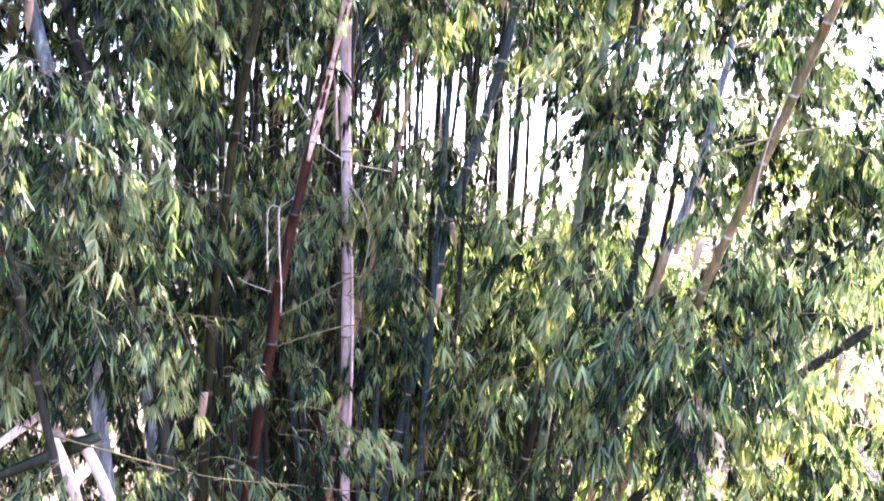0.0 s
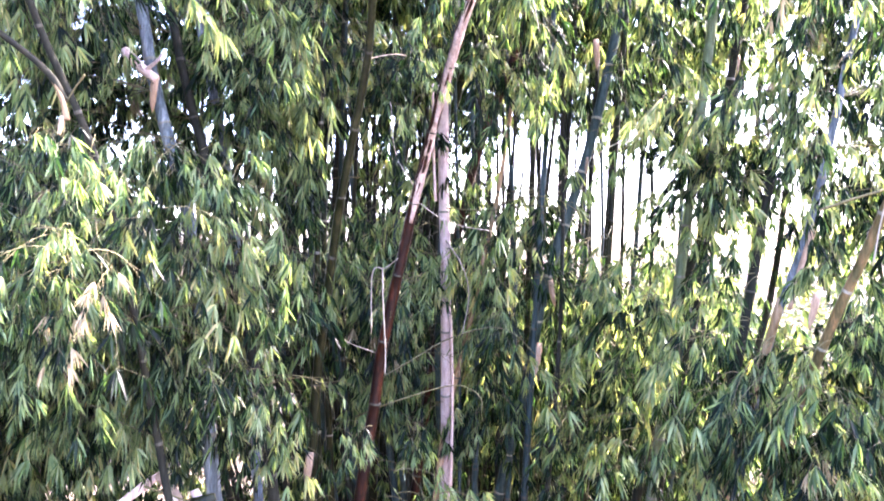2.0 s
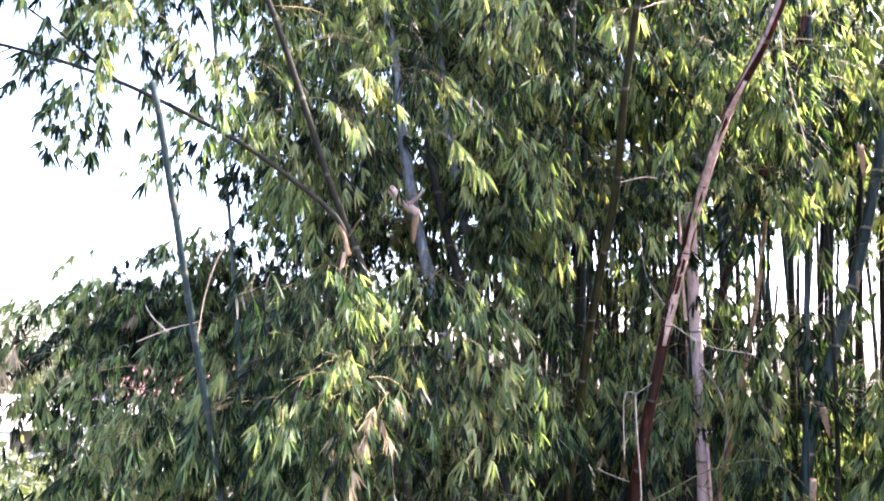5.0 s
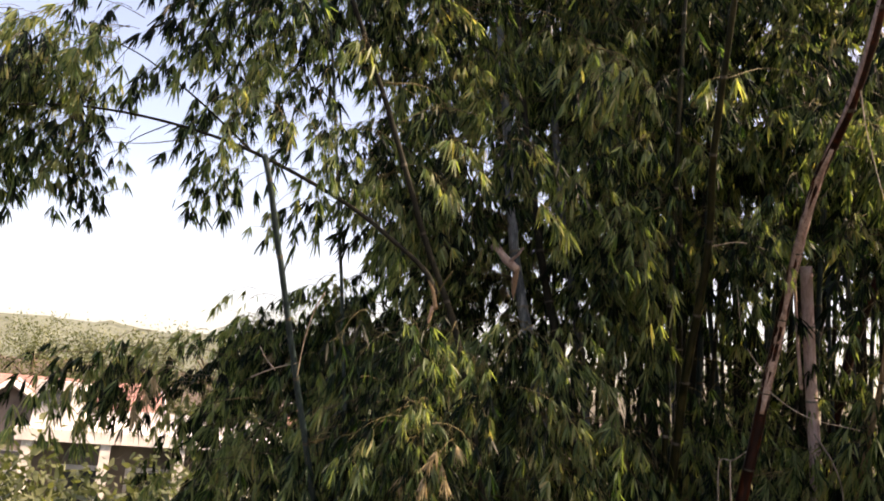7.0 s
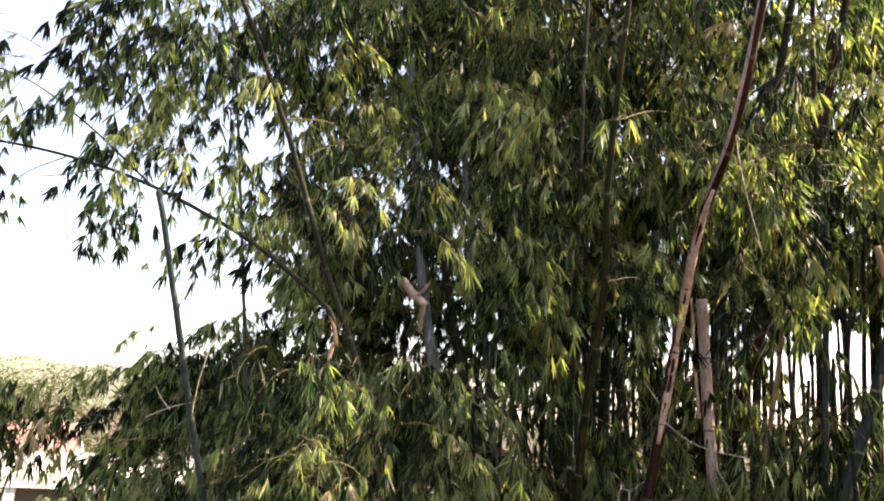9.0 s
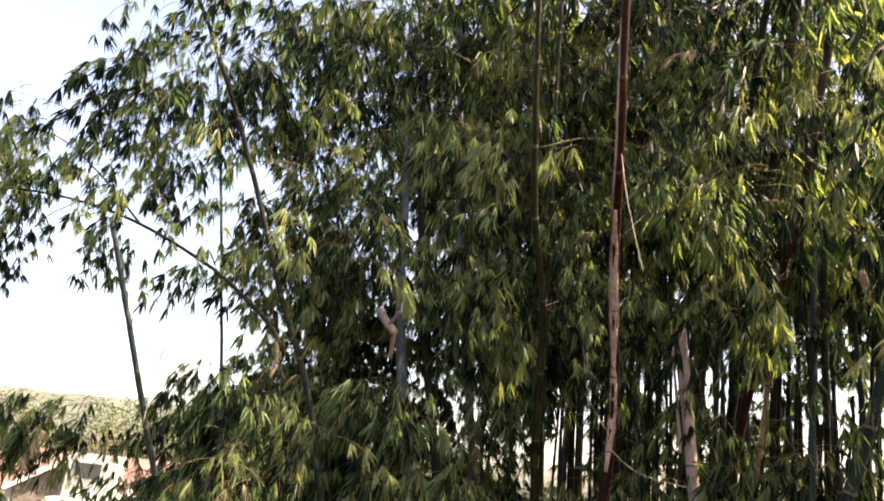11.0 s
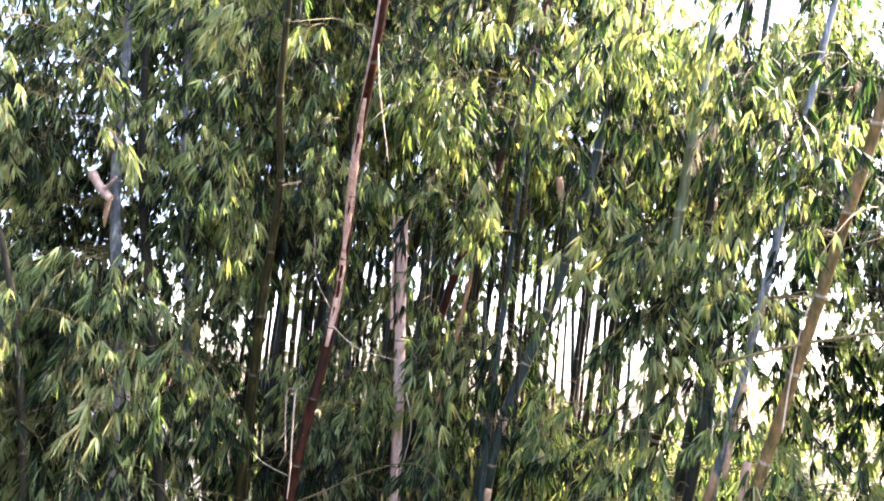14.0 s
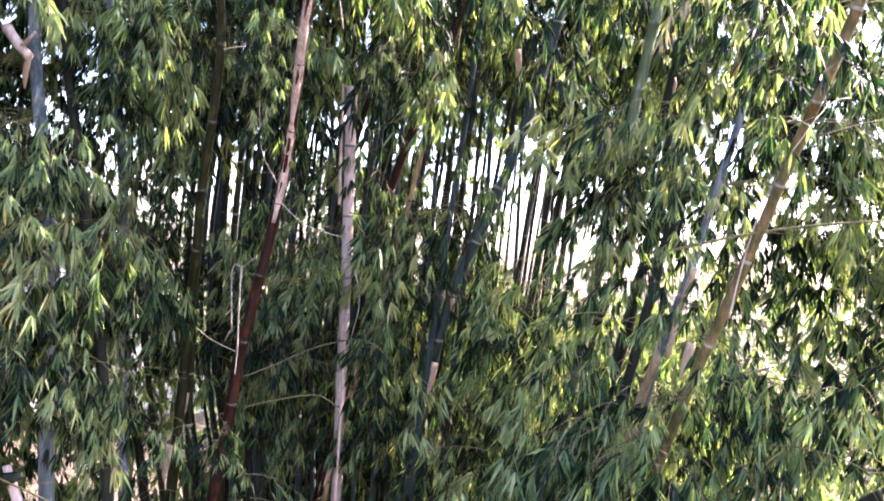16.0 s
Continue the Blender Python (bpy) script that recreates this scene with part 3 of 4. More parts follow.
# ---------------------------------------------------------------- foliage
def spray_mesh(kind):
    """A drooping leafy twig: origin at its root, reaching along +x."""
    sh = Shape()
    if kind == "bare":
        n = 7
        pts = [(0, 0, 0)]
        d = Vector((1, 0, rnd(-0.1, 0.5))).normalized()
        for i in range(n):
            d = (d + Vector((rnd(-0.1, 0.1), rnd(-0.12, 0.12), -0.13))).normalized()
            pts.append(tuple(Vector(pts[-1]) + d * rnd(0.08, 0.14)))
        sh.tube(pts, np.linspace(0.0045, 0.0015, len(pts)), 4, [1] * (len(pts) - 1), False)
        for i in (2, 4, 5):
            q = Vector(pts[i])
            e = Vector((rnd(0.2, 1), rnd(-1, 1), rnd(-0.8, 0.4))).normalized()
            sh.tube([tuple(q), tuple(q + e * 0.12), tuple(q + e * 0.22 + Vector((0, 0, -0.05)))], (0.0025, 0.002, 0.001), 3, [1, 1], False)
        for i in range(5):
            q = Vector(random.choice(pts[2:]))
            sh.leaf(q, (rnd(0, 1), rnd(-1, 1), rnd(-1, -0.2)), rnd(0.10, 0.16), rnd(0.012, 0.018), 0.3)
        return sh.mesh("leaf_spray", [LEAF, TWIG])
    length = rnd(0.38, 0.62)
    n = 8
    pts = [Vector((0, 0, 0))]
    d = Vector((1, 0, rnd(0.0, 0.5))).normalized()
    for i in range(n):
        d = (d + Vector((0, rnd(-0.12, 0.12), -0.21))).normalized()
        pts.append(pts[-1] + d * length / n)
    sh.tube([tuple(p) for p in pts], np.linspace(0.004, 0.0015, len(pts)), 3, [1] * n, False)
    wilted = kind == "dry"
    for i in (2, 4, 5, 7, 8):
        for side in ((-1, 1) if i in (5, 8) else (random.choice((-1, 1)),)):
            root = pts[i]
            out = Vector((rnd(0.1, 0.8), side * rnd(0.3, 1.0), rnd(-0.6, 0.1))).normalized()
            tip = root + out * rnd(0.05, 0.16) + Vector((0, 0, -rnd(0.01, 0.06)))
            sh.tube([tuple(root), tuple(tip)], (0.0016, 0.001), 3, [1], False)
            stiff = rnd(0.15, 0.6)
            for k in range(random.randint(8, 12)):
                where = root.lerp(tip, rnd(0.8, 1.0))
                e = (out * stiff * rnd(0.3, 1.0) + Vector((rnd(-0.5, 0.5), rnd(-0.5, 0.5), rnd(-1.2, -0.5)))).normalized()
                sh.leaf(where, e, rnd(0.11, 0.20), rnd(0.013, 0.021) * (0.8 if wilted else 1), rnd(0.06, 0.22))
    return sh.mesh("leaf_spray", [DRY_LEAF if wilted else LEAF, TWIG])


LEAFY = [spray_mesh("leafy") for k in range(14)]
DRY = [spray_mesh("dry") for k in range(3)]
BARE = [spray_mesh("bare") for k in range(6)]


def bough_mesh(parts):
    """A whole leafy bough: several sprays grown along one longer branch."""
    sh = Shape()
    pts = [Vector((0, 0, 0))]
    d = Vector((1, 0, rnd(0.3, 0.7))).normalized()
    for i in range(10):
        d = (d + Vector((0, rnd(-0.12, 0.12), -0.12))).normalized()
        pts.append(pts[-1] + d * 0.12)
    sh.tube([tuple(p) for p in pts], np.linspace(0.005, 0.0015, 11), 4, [1] * 10, False)
    for k in range(parts):
        root = random.choice(pts[2:])
        m = Matrix.Translation(root) @ pose(0, 0, 0, rnd(-14, 14), rnd(-15, 20), rnd(-95, 95))
        src = random.choice(LEAFY)
        base = len(sh.v)
        sh.v += [tuple(m @ v.co) for v in src.vertices]
        sh.f += [tuple(base + i for i in p.vertices) for p in src.polygons]
        sh.m += [p.material_index for p in src.polygons]
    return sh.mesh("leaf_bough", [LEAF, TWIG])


BOUGHS = [bough_mesh(4) for k in range(6)]
SAMPLES = [(th, path[::4]) for th, path in CULMS]
HEARTS = np.concatenate([p for th, p in SAMPLES])
OWNER = [i for i, (th, p) in enumerate(SAMPLES) for q in p]


def nearest_culm(p):
    d = np.linalg.norm(HEARTS - np.array(p), axis=1) + 0.35 * np.abs(HEARTS[:, 2] - p[2])
    i = int(np.argmin(d))
    return SAMPLES[OWNER[i]][0], HEARTS[i], d[i]


# windows of open sky between the canes: centre and half size
GAPS = [((-0.3, 5.7, 7.4), (0.25, 2.6, 0.3)), ((1.12, 4.6, 6.36), (0.42, 1.5, 0.3)), ((0.95, 6.5, 6.52), (0.72, 1.4, 0.34)), ((0.6, 8.4, 6.72), (1.1, 1.8, 0.38)), ((0.45, 5.6, 6.7), (0.28, 2.8, 0.32)), ((1.5, 5.5, 7.55), (0.3, 2.6, 0.4)), ((-1.911, 5.602, 7.017), (0.35, 1.4, 0.22)), ((-0.949, 5.796, 6.8), (0.22, 1.4, 0.2)),
        ((1.79, 6.153, 7.268), (0.3, 2.0, 0.4)), ((3.955, 5.32, 7.203), (0.55, 1.6, 0.5))]


def in_gap(p, pad=0.0):
    for c, h in GAPS:
        if sum(((p[k] - c[k]) / (h[k] + pad)) ** 2 for k in range(3)) < 1.0:
            return True
    return False


ARCH = np.array([(1.05, 5.17, 6.3 + 0.1 * k) for k in range(8)])
# the faces of these canes stay clear of leaves: path, heights between, half width, depth of the clearing
CLEAR = [(white_path, 4.2, 7.75, 0.15, 3), (red_path, 5.6, 9.2, 0.15, 3), (red_path, 4.7, 5.6, 0.09, 2), (green_path, 5.2, 9.4, 0.17, 3), (blue_path, 3.6, 6.4, 0.13, 1.4), (stubbed_path, 7.0, 7.3, 0.11, 0.9), (stubbed_path, 6.4, 9.6, 0.40, 3.0, 2.35, -1.1, 2.98, -0.84), (tanr_path, 5.9, 8.4, 0.08, 0.5), (ARCH, 6.3, 6.9, 0.42, 0.8), (straight_path, 7.2, 9.5, 0.2, 2.4, 2.3, -1.15, 2.75, -1.0), (left_pole_path, 6.1, 7.3, 0.12, 0.6),
         (bluegrey_path, 5.25, 5.9, 0.10, 0.5), (smooth_tan_path, 3.5, 4.4, 0.10, 0.7), (far_leaner_path, 3.6, 5.2, 0.10, 0.8), (pale_noded_path, 4.4, 6.0, 0.09, 0.7)]


def before_cane(p, extra=0.0):
    if -3.0 < p[0] < -0.95 and p[1] < 3.3 and 3.5 < p[2] < 4.74:
        return True
    for path, z0, z1, half, depth, *eyes in CLEAR:
        ax, ay, bx, by = eyes or (0.7, -1.8, 2.6, -1.1)
        if z0 < p[2] - 0.15 < z1:
            q = on_path(path, p[2] - 0.15)
            ahead = q[1] - p[1]
            if -0.15 < ahead < depth:
                lo, hi = (ax - q[0]) / (q[1] - ay), (bx - q[0]) / (q[1] - by)
                if q[0] + lo * ahead - half - extra < p[0] < q[0] + hi * ahead + half + extra:
                    return True
    return False


def place_spray(p, big=1.0, dry=0.006, bare=0.07, linked=0.2):
    th, heart, dist = nearest_culm(p)
    away = Vector((p[0] - heart[0], p[1] - heart[1], 0))
    turn = math.degrees(math.atan2(away.y, away.x)) + rnd(-70, 70)
    u = rnd(0, 1)
    me = random.choice(DRY if u < dry else BARE if u < dry + bare else LEAFY)
    s = big * rnd(0.8, 1.2) * (0.84 if p[1] < 3.3 else 0.95)
    m = Matrix.Translation(Vector(p) - th.location) @ pose(0, 0, 0, rnd(-14, 14), rnd(-18, 20), turn) @ Matrix.Diagonal((s, s, s, 1))
    part("leaf_spray", me, th, "", m)
    if rnd(0, 1) < linked and 0.25 < dist < 2.2:
        a = Vector(heart)
        b = Vector(p)
        mid = a.lerp(b, 0.5) + Vector((rnd(-0.1, 0.1), rnd(-0.1, 0.1), 0.12 * dist))
        twig(th, [tuple(a), tuple(mid), tuple(b)], 0.004, 0.002, TWIG, "branch", "", 4, 4)


def foliage(c, h, count, **how):
    """Leafy sprays scattered through an uneven volume about c, of half size h."""
    made = 0
    seed = Vector((rnd(-50, 50), rnd(-50, 50), rnd(-50, 50)))
    while made < count:
        q = [max(-1.25, min(1.25, random.gauss(0, 0.55))) for k in range(3)]
        p = tuple(c[k] + q[k] * h[k] for k in range(3))
        if noise.noise(Vector(p) * 1.9 + seed) < -0.12 or in_gap(p):
            if rnd(0, 1) < 0.9:
                made += 0.34
                continue
        if before_cane(p):
            made += 0.2
            continue
        place_spray(p, **how)
        made += 1


def thicket(lo, hi, count, thin=(9, 9), scale=1.0):
    """Leafy boughs through a box, thinner between two heights where the sky shows through."""
    made, seed = 0, Vector((rnd(-50, 50), rnd(-50, 50), rnd(-50, 50)))
    while made < count:
        p = tuple(rnd(lo[k], hi[k]) for k in range(3))
        made += 0.5
        if in_gap(p, 0.3) or noise.noise(Vector(p) * 1.3 + seed) < -0.22 or before_cane(p, 0.22) or (thin[0] < p[2] < thin[1] and rnd(0, 1) < 0.42):
            continue
        made += 0.5
        th, heart, dist = nearest_culm(p)
        s = scale * rnd(0.8, 1.25)
        part("leaf_bough", random.choice(BOUGHS), th, "", Matrix.Translation(Vector(p) - th.location) @ pose(0, 0, 0, rnd(-12, 12), rnd(-12, 20), rnd(0, 360)) @ Matrix.Diagonal((s, s, s, 1)))


# the dense inside and back of the clump, with boughs added to block light
thicket((-3.2, 6.0, 2.6), (1.6, 7.6, 5.7), 24)
thicket((-3.2, 5.6, 6.2), (1.6, 7.6, 7.6), 22, (6.1, 7.0))
thicket((1.8, 5.4, 2.6), (4.0, 7.6, 5.2), 30)
thicket((1.8, 5.6, 6.2), (3.4, 7.6, 7.6), 8)
thicket((-4.4, 8.0, 2.0), (1.6, 9.8, 5.95), 190, scale=1.25)
thicket((-4.4, 7.4, 6.2), (1.4, 9.6, 7.6), 18)
thicket((1.4, 7.4, 2.2), (4.0, 9.6, 6.4), 26, (5.6, 6.4), 1.2)
thicket((-3.2, 5.2, 7.6), (-0.4, 7.8, 9.3), 58)
thicket((-0.4, 5.6, 7.9), (0.7, 7.8, 9.3), 16)
thicket((0.7, 5.6, 7.8), (2.0, 7.2, 10.4), 7)
thicket((-1.8, 6.6, 8.9), (1.2, 8.2, 11.0), 45, scale=1.15)
# high back boughs added to keep sun and sky off the inside
thicket((-4.0, 8.0, 8.3), (1.4, 10.5, 11.0), 120, scale=1.45)
thicket((-3.0, 2.6, 8.8), (-1.2, 4.6, 10.8), 40)
thicket((-5.6, 3.6, 3.0), (-3.0, 6.2, 6.0), 90)
thicket((-7.0, 2.6, 2.2), (-4.0, 5.0, 4.4), 60)
thicket((0.4, 6.6, 2.4), (2.3, 8.2, 5.5), 36)
# outer ring added behind to stop low sun and sky light
thicket((-3.6, 9.8, 1.0), (2.0, 11.6, 5.9), 100, scale=1.5)
thicket((-3.8, 3.9, 7.4), (-2.0, 5.8, 10.8), 85, scale=1.1)
# unseen canopy overhead, added only to shade the clump below
thicket((-5.5, 3.2, 11.4), (0.0, 9.0, 13.6), 120, scale=1.9)
thicket((-5.5, 5.5, 9.0), (0.8, 9.0, 12.8), 150, scale=1.5)
thicket((-2.6, 4.0, 9.6), (0.6, 5.6, 12.0), 30, scale=1.1)
thicket((0.2, 6.4, 8.2), (1.8, 8.4, 10.5), 26, scale=1.25)
thicket((-1.2, 7.0, 3.4), (1.8, 8.4, 5.85), 64, scale=1.2)
thicket((-3.4, 6.4, 5.6), (0.4, 8.0, 7.6), 34, scale=0.95)
# curtain of leaves on the side of the open sky
foliage((-2.61, 2.779, 6.006), (0.85, 0.5, 0.95), 240)
foliage((-2.215, 2.724, 5.088), (0.80, 0.45, 0.65), 150)
foliage((-3.279, 2.696, 4.893), (0.8, 0.7, 1.0), 180)
foliage((-1.746, 3.336, 5.827), (0.5, 0.4, 0.8), 90)
foliage((-1.94, 2.53, 7.607), (0.7, 0.5, 0.6), 110)
foliage((-2.25, 3.75, 7.15), (0.8, 0.3, 0.7), 120)
foliage((-2.95, 3.0, 7.05), (0.5, 0.5, 0.6), 80)
foliage((-1.45, 3.95, 7.35), (0.5, 0.35, 0.6), 60)
foliage((-2.35, 1.75, 5.75), (0.5, 0.22, 0.55), 80)
foliage((-1.62, 2.72, 5.5), (0.35, 0.14, 0.85), 80)
foliage((-1.95, 2.4, 5.1), (0.35, 0.14, 0.6), 50)
foliage((-1.72, 1.45, 5.75), (0.38, 0.25, 0.5), 44, linked=0, big=0.85)
foliage((-1.78, 2.6, 6.5), (0.3, 0.2, 0.3), 30, linked=0)
thicket((-6.4, 5.0, 2.4), (-3.0, 9.0, 6.4), 90, (5.6, 6.4))
thicket((-2.65, 5.8, 6.22), (-1.45, 7.6, 7.07), 16)
# between and behind the near canes
foliage((-1.028, 4.674, 5.286), (0.8, 0.5, 0.8), 90)
foliage((-0.218, 5.31, 4.605), (0.9, 0.6, 0.9), 85)
foliage((0.795, 5.181, 4.893), (0.9, 0.6, 0.9), 110)
foliage((0.05, 4.9, 5.6), (0.9, 0.4, 0.45), 66)
foliage((-1.0, 4.4, 5.9), (0.5, 0.35, 0.45), 45)
foliage((1.3, 5.3, 7.1), (0.45, 0.4, 0.4), 34)
foliage((0.1, 5.004, 6.409), (0.9, 0.4, 0.5), 75)
foliage((-0.101, 4.348, 7.337), (0.5, 0.4, 0.4), 36)
# the sunny side
foliage((1.896, 4.159, 4.826), (0.75, 0.5, 0.9), 85)
foliage((2.709, 4.234, 5.127), (0.9, 0.6, 0.9), 95)
foliage((3.307, 4.39, 4.016), (1.0, 0.7, 0.9), 160)
foliage((1.819, 4.553, 6.875), (0.8, 0.5, 0.6), 105)
foliage((3.336, 4.755, 6.569), (0.9, 0.7, 0.7), 133)
foliage((4.434, 4.506, 5.33), (0.9, 0.8, 1.1), 110)
# low leaves
foliage((-0.951, 3.635, 3.911), (1.2, 0.5, 0.45), 16)
foliage((0.573, 4.549, 3.543), (1.0, 0.6, 0.6), 24)
foliage((-2.379, 2.747, 3.773), (0.9, 0.5, 0.4), 30)
foliage((1.985, 4.342, 3.316), (1.1, 0.6, 0.6), 34)
# the canopy
foliage((-1.517, 3.603, 8.271), (1.1, 0.7, 0.7), 105)
foliage((0.01, 4.282, 8.497), (1.1, 0.8, 0.7), 72)
foliage((1.322, 4.071, 8.373), (0.9, 0.8, 0.8), 50)
foliage((2.745, 4.768, 8.297), (1.0, 0.9, 0.8), 36)
foliage((-3.047, 2.291, 8.516), (0.8, 0.6, 0.8), 36)
foliage((-2.535, 2.027, 9.51), (0.9, 0.7, 0.6), 36)
foliage((2.6, 4.9, 7.4), (0.7, 0.5, 0.5), 36)
foliage((3.75, 4.9, 7.5), (0.6, 0.5, 0.7), 60)
foliage((4.0, 5.0, 6.3), (0.6, 0.5, 0.5), 40)
foliage((-2.54, 2.90, 7.14), (0.38, 0.22, 0.34), 40, linked=0.1, big=0.9)
foliage((-1.32, 3.20, 7.35), (0.38, 0.22, 0.34), 34, linked=0.1, big=0.9)
foliage((-1.65, 3.20, 6.93), (0.38, 0.22, 0.34), 26, linked=0.1, big=0.9)
foliage((0.15, 3.60, 7.88), (0.38, 0.22, 0.34), 30, linked=0.1, big=0.9)
foliage((-2.4, 3.5, 9.2), (0.6, 0.4, 0.5), 30)
foliage((2.6, 4.9, 8.3), (0.5, 0.4, 0.4), 36)
foliage((1.97, 4.70, 8.42), (0.42, 0.35, 0.4), 26, linked=0.1)
foliage((2.57, 4.70, 8.39), (0.42, 0.35, 0.4), 26, linked=0.1)
foliage((3.10, 4.70, 8.44), (0.42, 0.35, 0.4), 26, linked=0.1)
foliage((-3.08, 3.20, 8.21), (0.42, 0.35, 0.4), 22, linked=0.1)
foliage((1.61, 4.40, 8.45), (0.42, 0.35, 0.4), 16, linked=0.1)
# tufts along the branch in front of the open sky
foliage((-4.35, 0.25, 8.2), (0.6, 0.45, 0.45), 85, linked=0)
foliage((-5.0, -0.1, 8.3), (0.5, 0.4, 0.5), 60, linked=0)
foliage((-4.0, 0.38, 7.62), (0.5, 0.2, 0.14), 20, linked=0)
foliage((-4.75, -0.05, 7.6), (0.4, 0.2, 0.2), 24, linked=0)
for bunch in ((-3.95, 0.4, 7.3), (-4.0, 0.38, 7.32), (-4.35, 0.2, 7.32), (-4.4, 0.2, 7.36), (-3.75, 0.5, 7.2), (-4.85, -0.1, 7.3)):
    place_spray(bunch, big=0.8, dry=0, bare=0, linked=0)
foliage((-3.1, 0.95, 7.42), (0.25, 0.15, 0.14), 12, linked=0, big=0.8)
foliage((-3.2, 1.2, 8.3), (0.6, 0.4, 0.6), 34, linked=0)
foliage((-2.7, 1.5, 7.6), (0.35, 0.3, 0.4), 22, linked=0)
foliage((-2.3, 1.7, 7.3), (0.35, 0.25, 0.4), 26, linked=0)
foliage((-2.15, 0.5, 7.5), (0.16, 0.14, 0.12), 9, linked=0, big=0.7)
foliage((-1.6, 4.4, 9.9), (1.2, 1.0, 0.6), 50)
foliage((-2.55, 1.1, 8.9), (0.35, 0.35, 0.7), 42, linked=0)
foliage((-2.6, 2.6, 8.4), (0.6, 0.6, 0.9), 50, linked=0)
thicket((0.4, 6.4, 6.2), (2.2, 8.0, 7.0), 6)
thicket((0.1, 6.0, 4.4), (1.8, 7.6, 5.55), 34)
foliage((2.85, 2.85, 6.85), (0.2, 0.1, 0.2), 9, linked=0)
foliage((3.2, 3.1, 7.1), (0.3, 0.15, 0.4), 18, linked=0)
foliage((-1.5, 3.1, 4.72), (0.3, 0.1, 0.12), 22, linked=0)
for path, z0, z1, count in ((straight_path, 4.8, 7.1, 24), (bluegrey_path, 6.1, 7.7, 24), (tanr_path, 4.6, 5.9, 13), (tanr_path, 6.9, 7.3, 3)):
    for k in range(count):
        q = on_path(path, z0 + (z1 - z0) * (k + 0.5) / count)
        place_spray((q[0] + rnd(-0.14, 0.10), q[1] - rnd(0.10, 0.22), q[2] + rnd(0.0, 0.2)), big=0.85, dry=0, bare=0, linked=0)
foliage((2.62, 3.7, 7.9), (0.3, 0.12, 0.5), 16, linked=0)
foliage((2.0, 3.7, 4.75), (0.5, 0.14, 0.4), 34, linked=0)
foliage((1.75, 3.9, 4.1), (0.5, 0.14, 0.4), 22, linked=0)
thicket((1.9, 5.8, 7.9), (3.0, 7.2, 9.2), 10, scale=1.1)
thicket((1.3, 6.4, 7.6), (2.5, 7.8, 9.6), 9, scale=1.1)
# one more back layer added against light from behind
thicket((-5.0, 9.6, 1.6), (2.0, 11.8, 5.5), 70, scale=1.7)

thicket((-3.4, 2.4, 8.0), (-1.8, 3.6, 10.2), 45)
thicket((2.0, 5.6, 3.0), (5.0, 7.6, 5.3), 40)
foliage((2.6, 5.5, 7.6), (0.9, 0.4, 0.9), 60, linked=0.1)
foliage((1.6, 5.9, 8.2), (0.8, 0.4, 0.8), 45, linked=0.1)
foliage((3.6, 5.1, 6.2), (0.8, 0.4, 0.8), 50, linked=0.1)
foliage((3.9, 4.7, 8.2), (0.8, 0.4, 0.7), 40, linked=0.1)
foliage((2.4, 5.7, 6.2), (0.6, 0.4, 0.4), 26, linked=0.1)
foliage((-2.9, 1.1, 8.95), (0.7, 0.5, 0.7), 75, linked=0)
foliage((2.8, 5.9, 9.4), (0.9, 0.4, 0.7), 60, linked=0)
foliage((-1.72, 1.75, 6.15), (0.2, 0.15, 0.4), 24, linked=0, big=0.8)
# a tuft over the place where the two pale canes cross
for tuft in ((-0.12, 2.78, 7.22), (-0.22, 2.92, 7.08), (0.02, 2.62, 7.38), (-0.25, 3.02, 6.95), (-0.3, 3.05, 6.85), (-0.08, 2.75, 7.15), (-0.2, 2.9, 7.2), (-0.36, 3.1, 6.75), (-0.02, 2.7, 7.3)):
    place_spray(tuft, big=0.72, dry=0, bare=0, linked=0)
# small tufts beside the pale cane and low at the front
for tuft in ((-0.50, 4.45, 5.50), (-0.55, 4.4, 5.46), (-0.40, 4.3, 7.36), (-0.32, 4.32, 7.40), (-0.28, 4.25, 7.30), (-0.34, 4.3, 7.22)):
    place_spray(tuft, big=0.62, dry=0, bare=0, linked=0)
for k in range(15):
    place_spray((rnd(-1.6, -1.0), rnd(2.2, 2.4), rnd(4.1, 4.36)), big=0.7, dry=0, bare=0, linked=0)
foliage((-0.51, 3.0, 4.75), (0.3, 0.1, 0.12), 9, bare=0, dry=0, big=0.8)
# the lower mass beside the open sky
foliage((-4.577, 3.687, 5.567), (1.0, 0.9, 0.9), 150)
foliage((-5.498, 3.765, 4.364), (1.4, 1.1, 0.9), 104)
foliage((-3.691, 2.959, 3.898), (0.9, 0.7, 0.6), 80)
foliage((-5.3, 3.3, 6.5), (1.0, 0.4, 0.42), 130, linked=0)
thicket((-7.4, 3.4, 5.4), (-3.6, 5.0, 6.9), 70)
foliage((-4.9, 3.3, 6.85), (0.7, 0.35, 0.3), 60, linked=0)
foliage((-3.95, 1.0, 6.03), (0.5, 0.4, 0.24), 46, linked=0)
foliage((-4.2, 1.2, 4.75), (0.9, 0.5, 0.5), 55, linked=0)
foliage((-3.1, 1.5, 5.4), (0.45, 0.4, 0.6), 70, linked=0)

# ---------------------------------------------------------------- ground and distance
sh = Shape()
N = 60
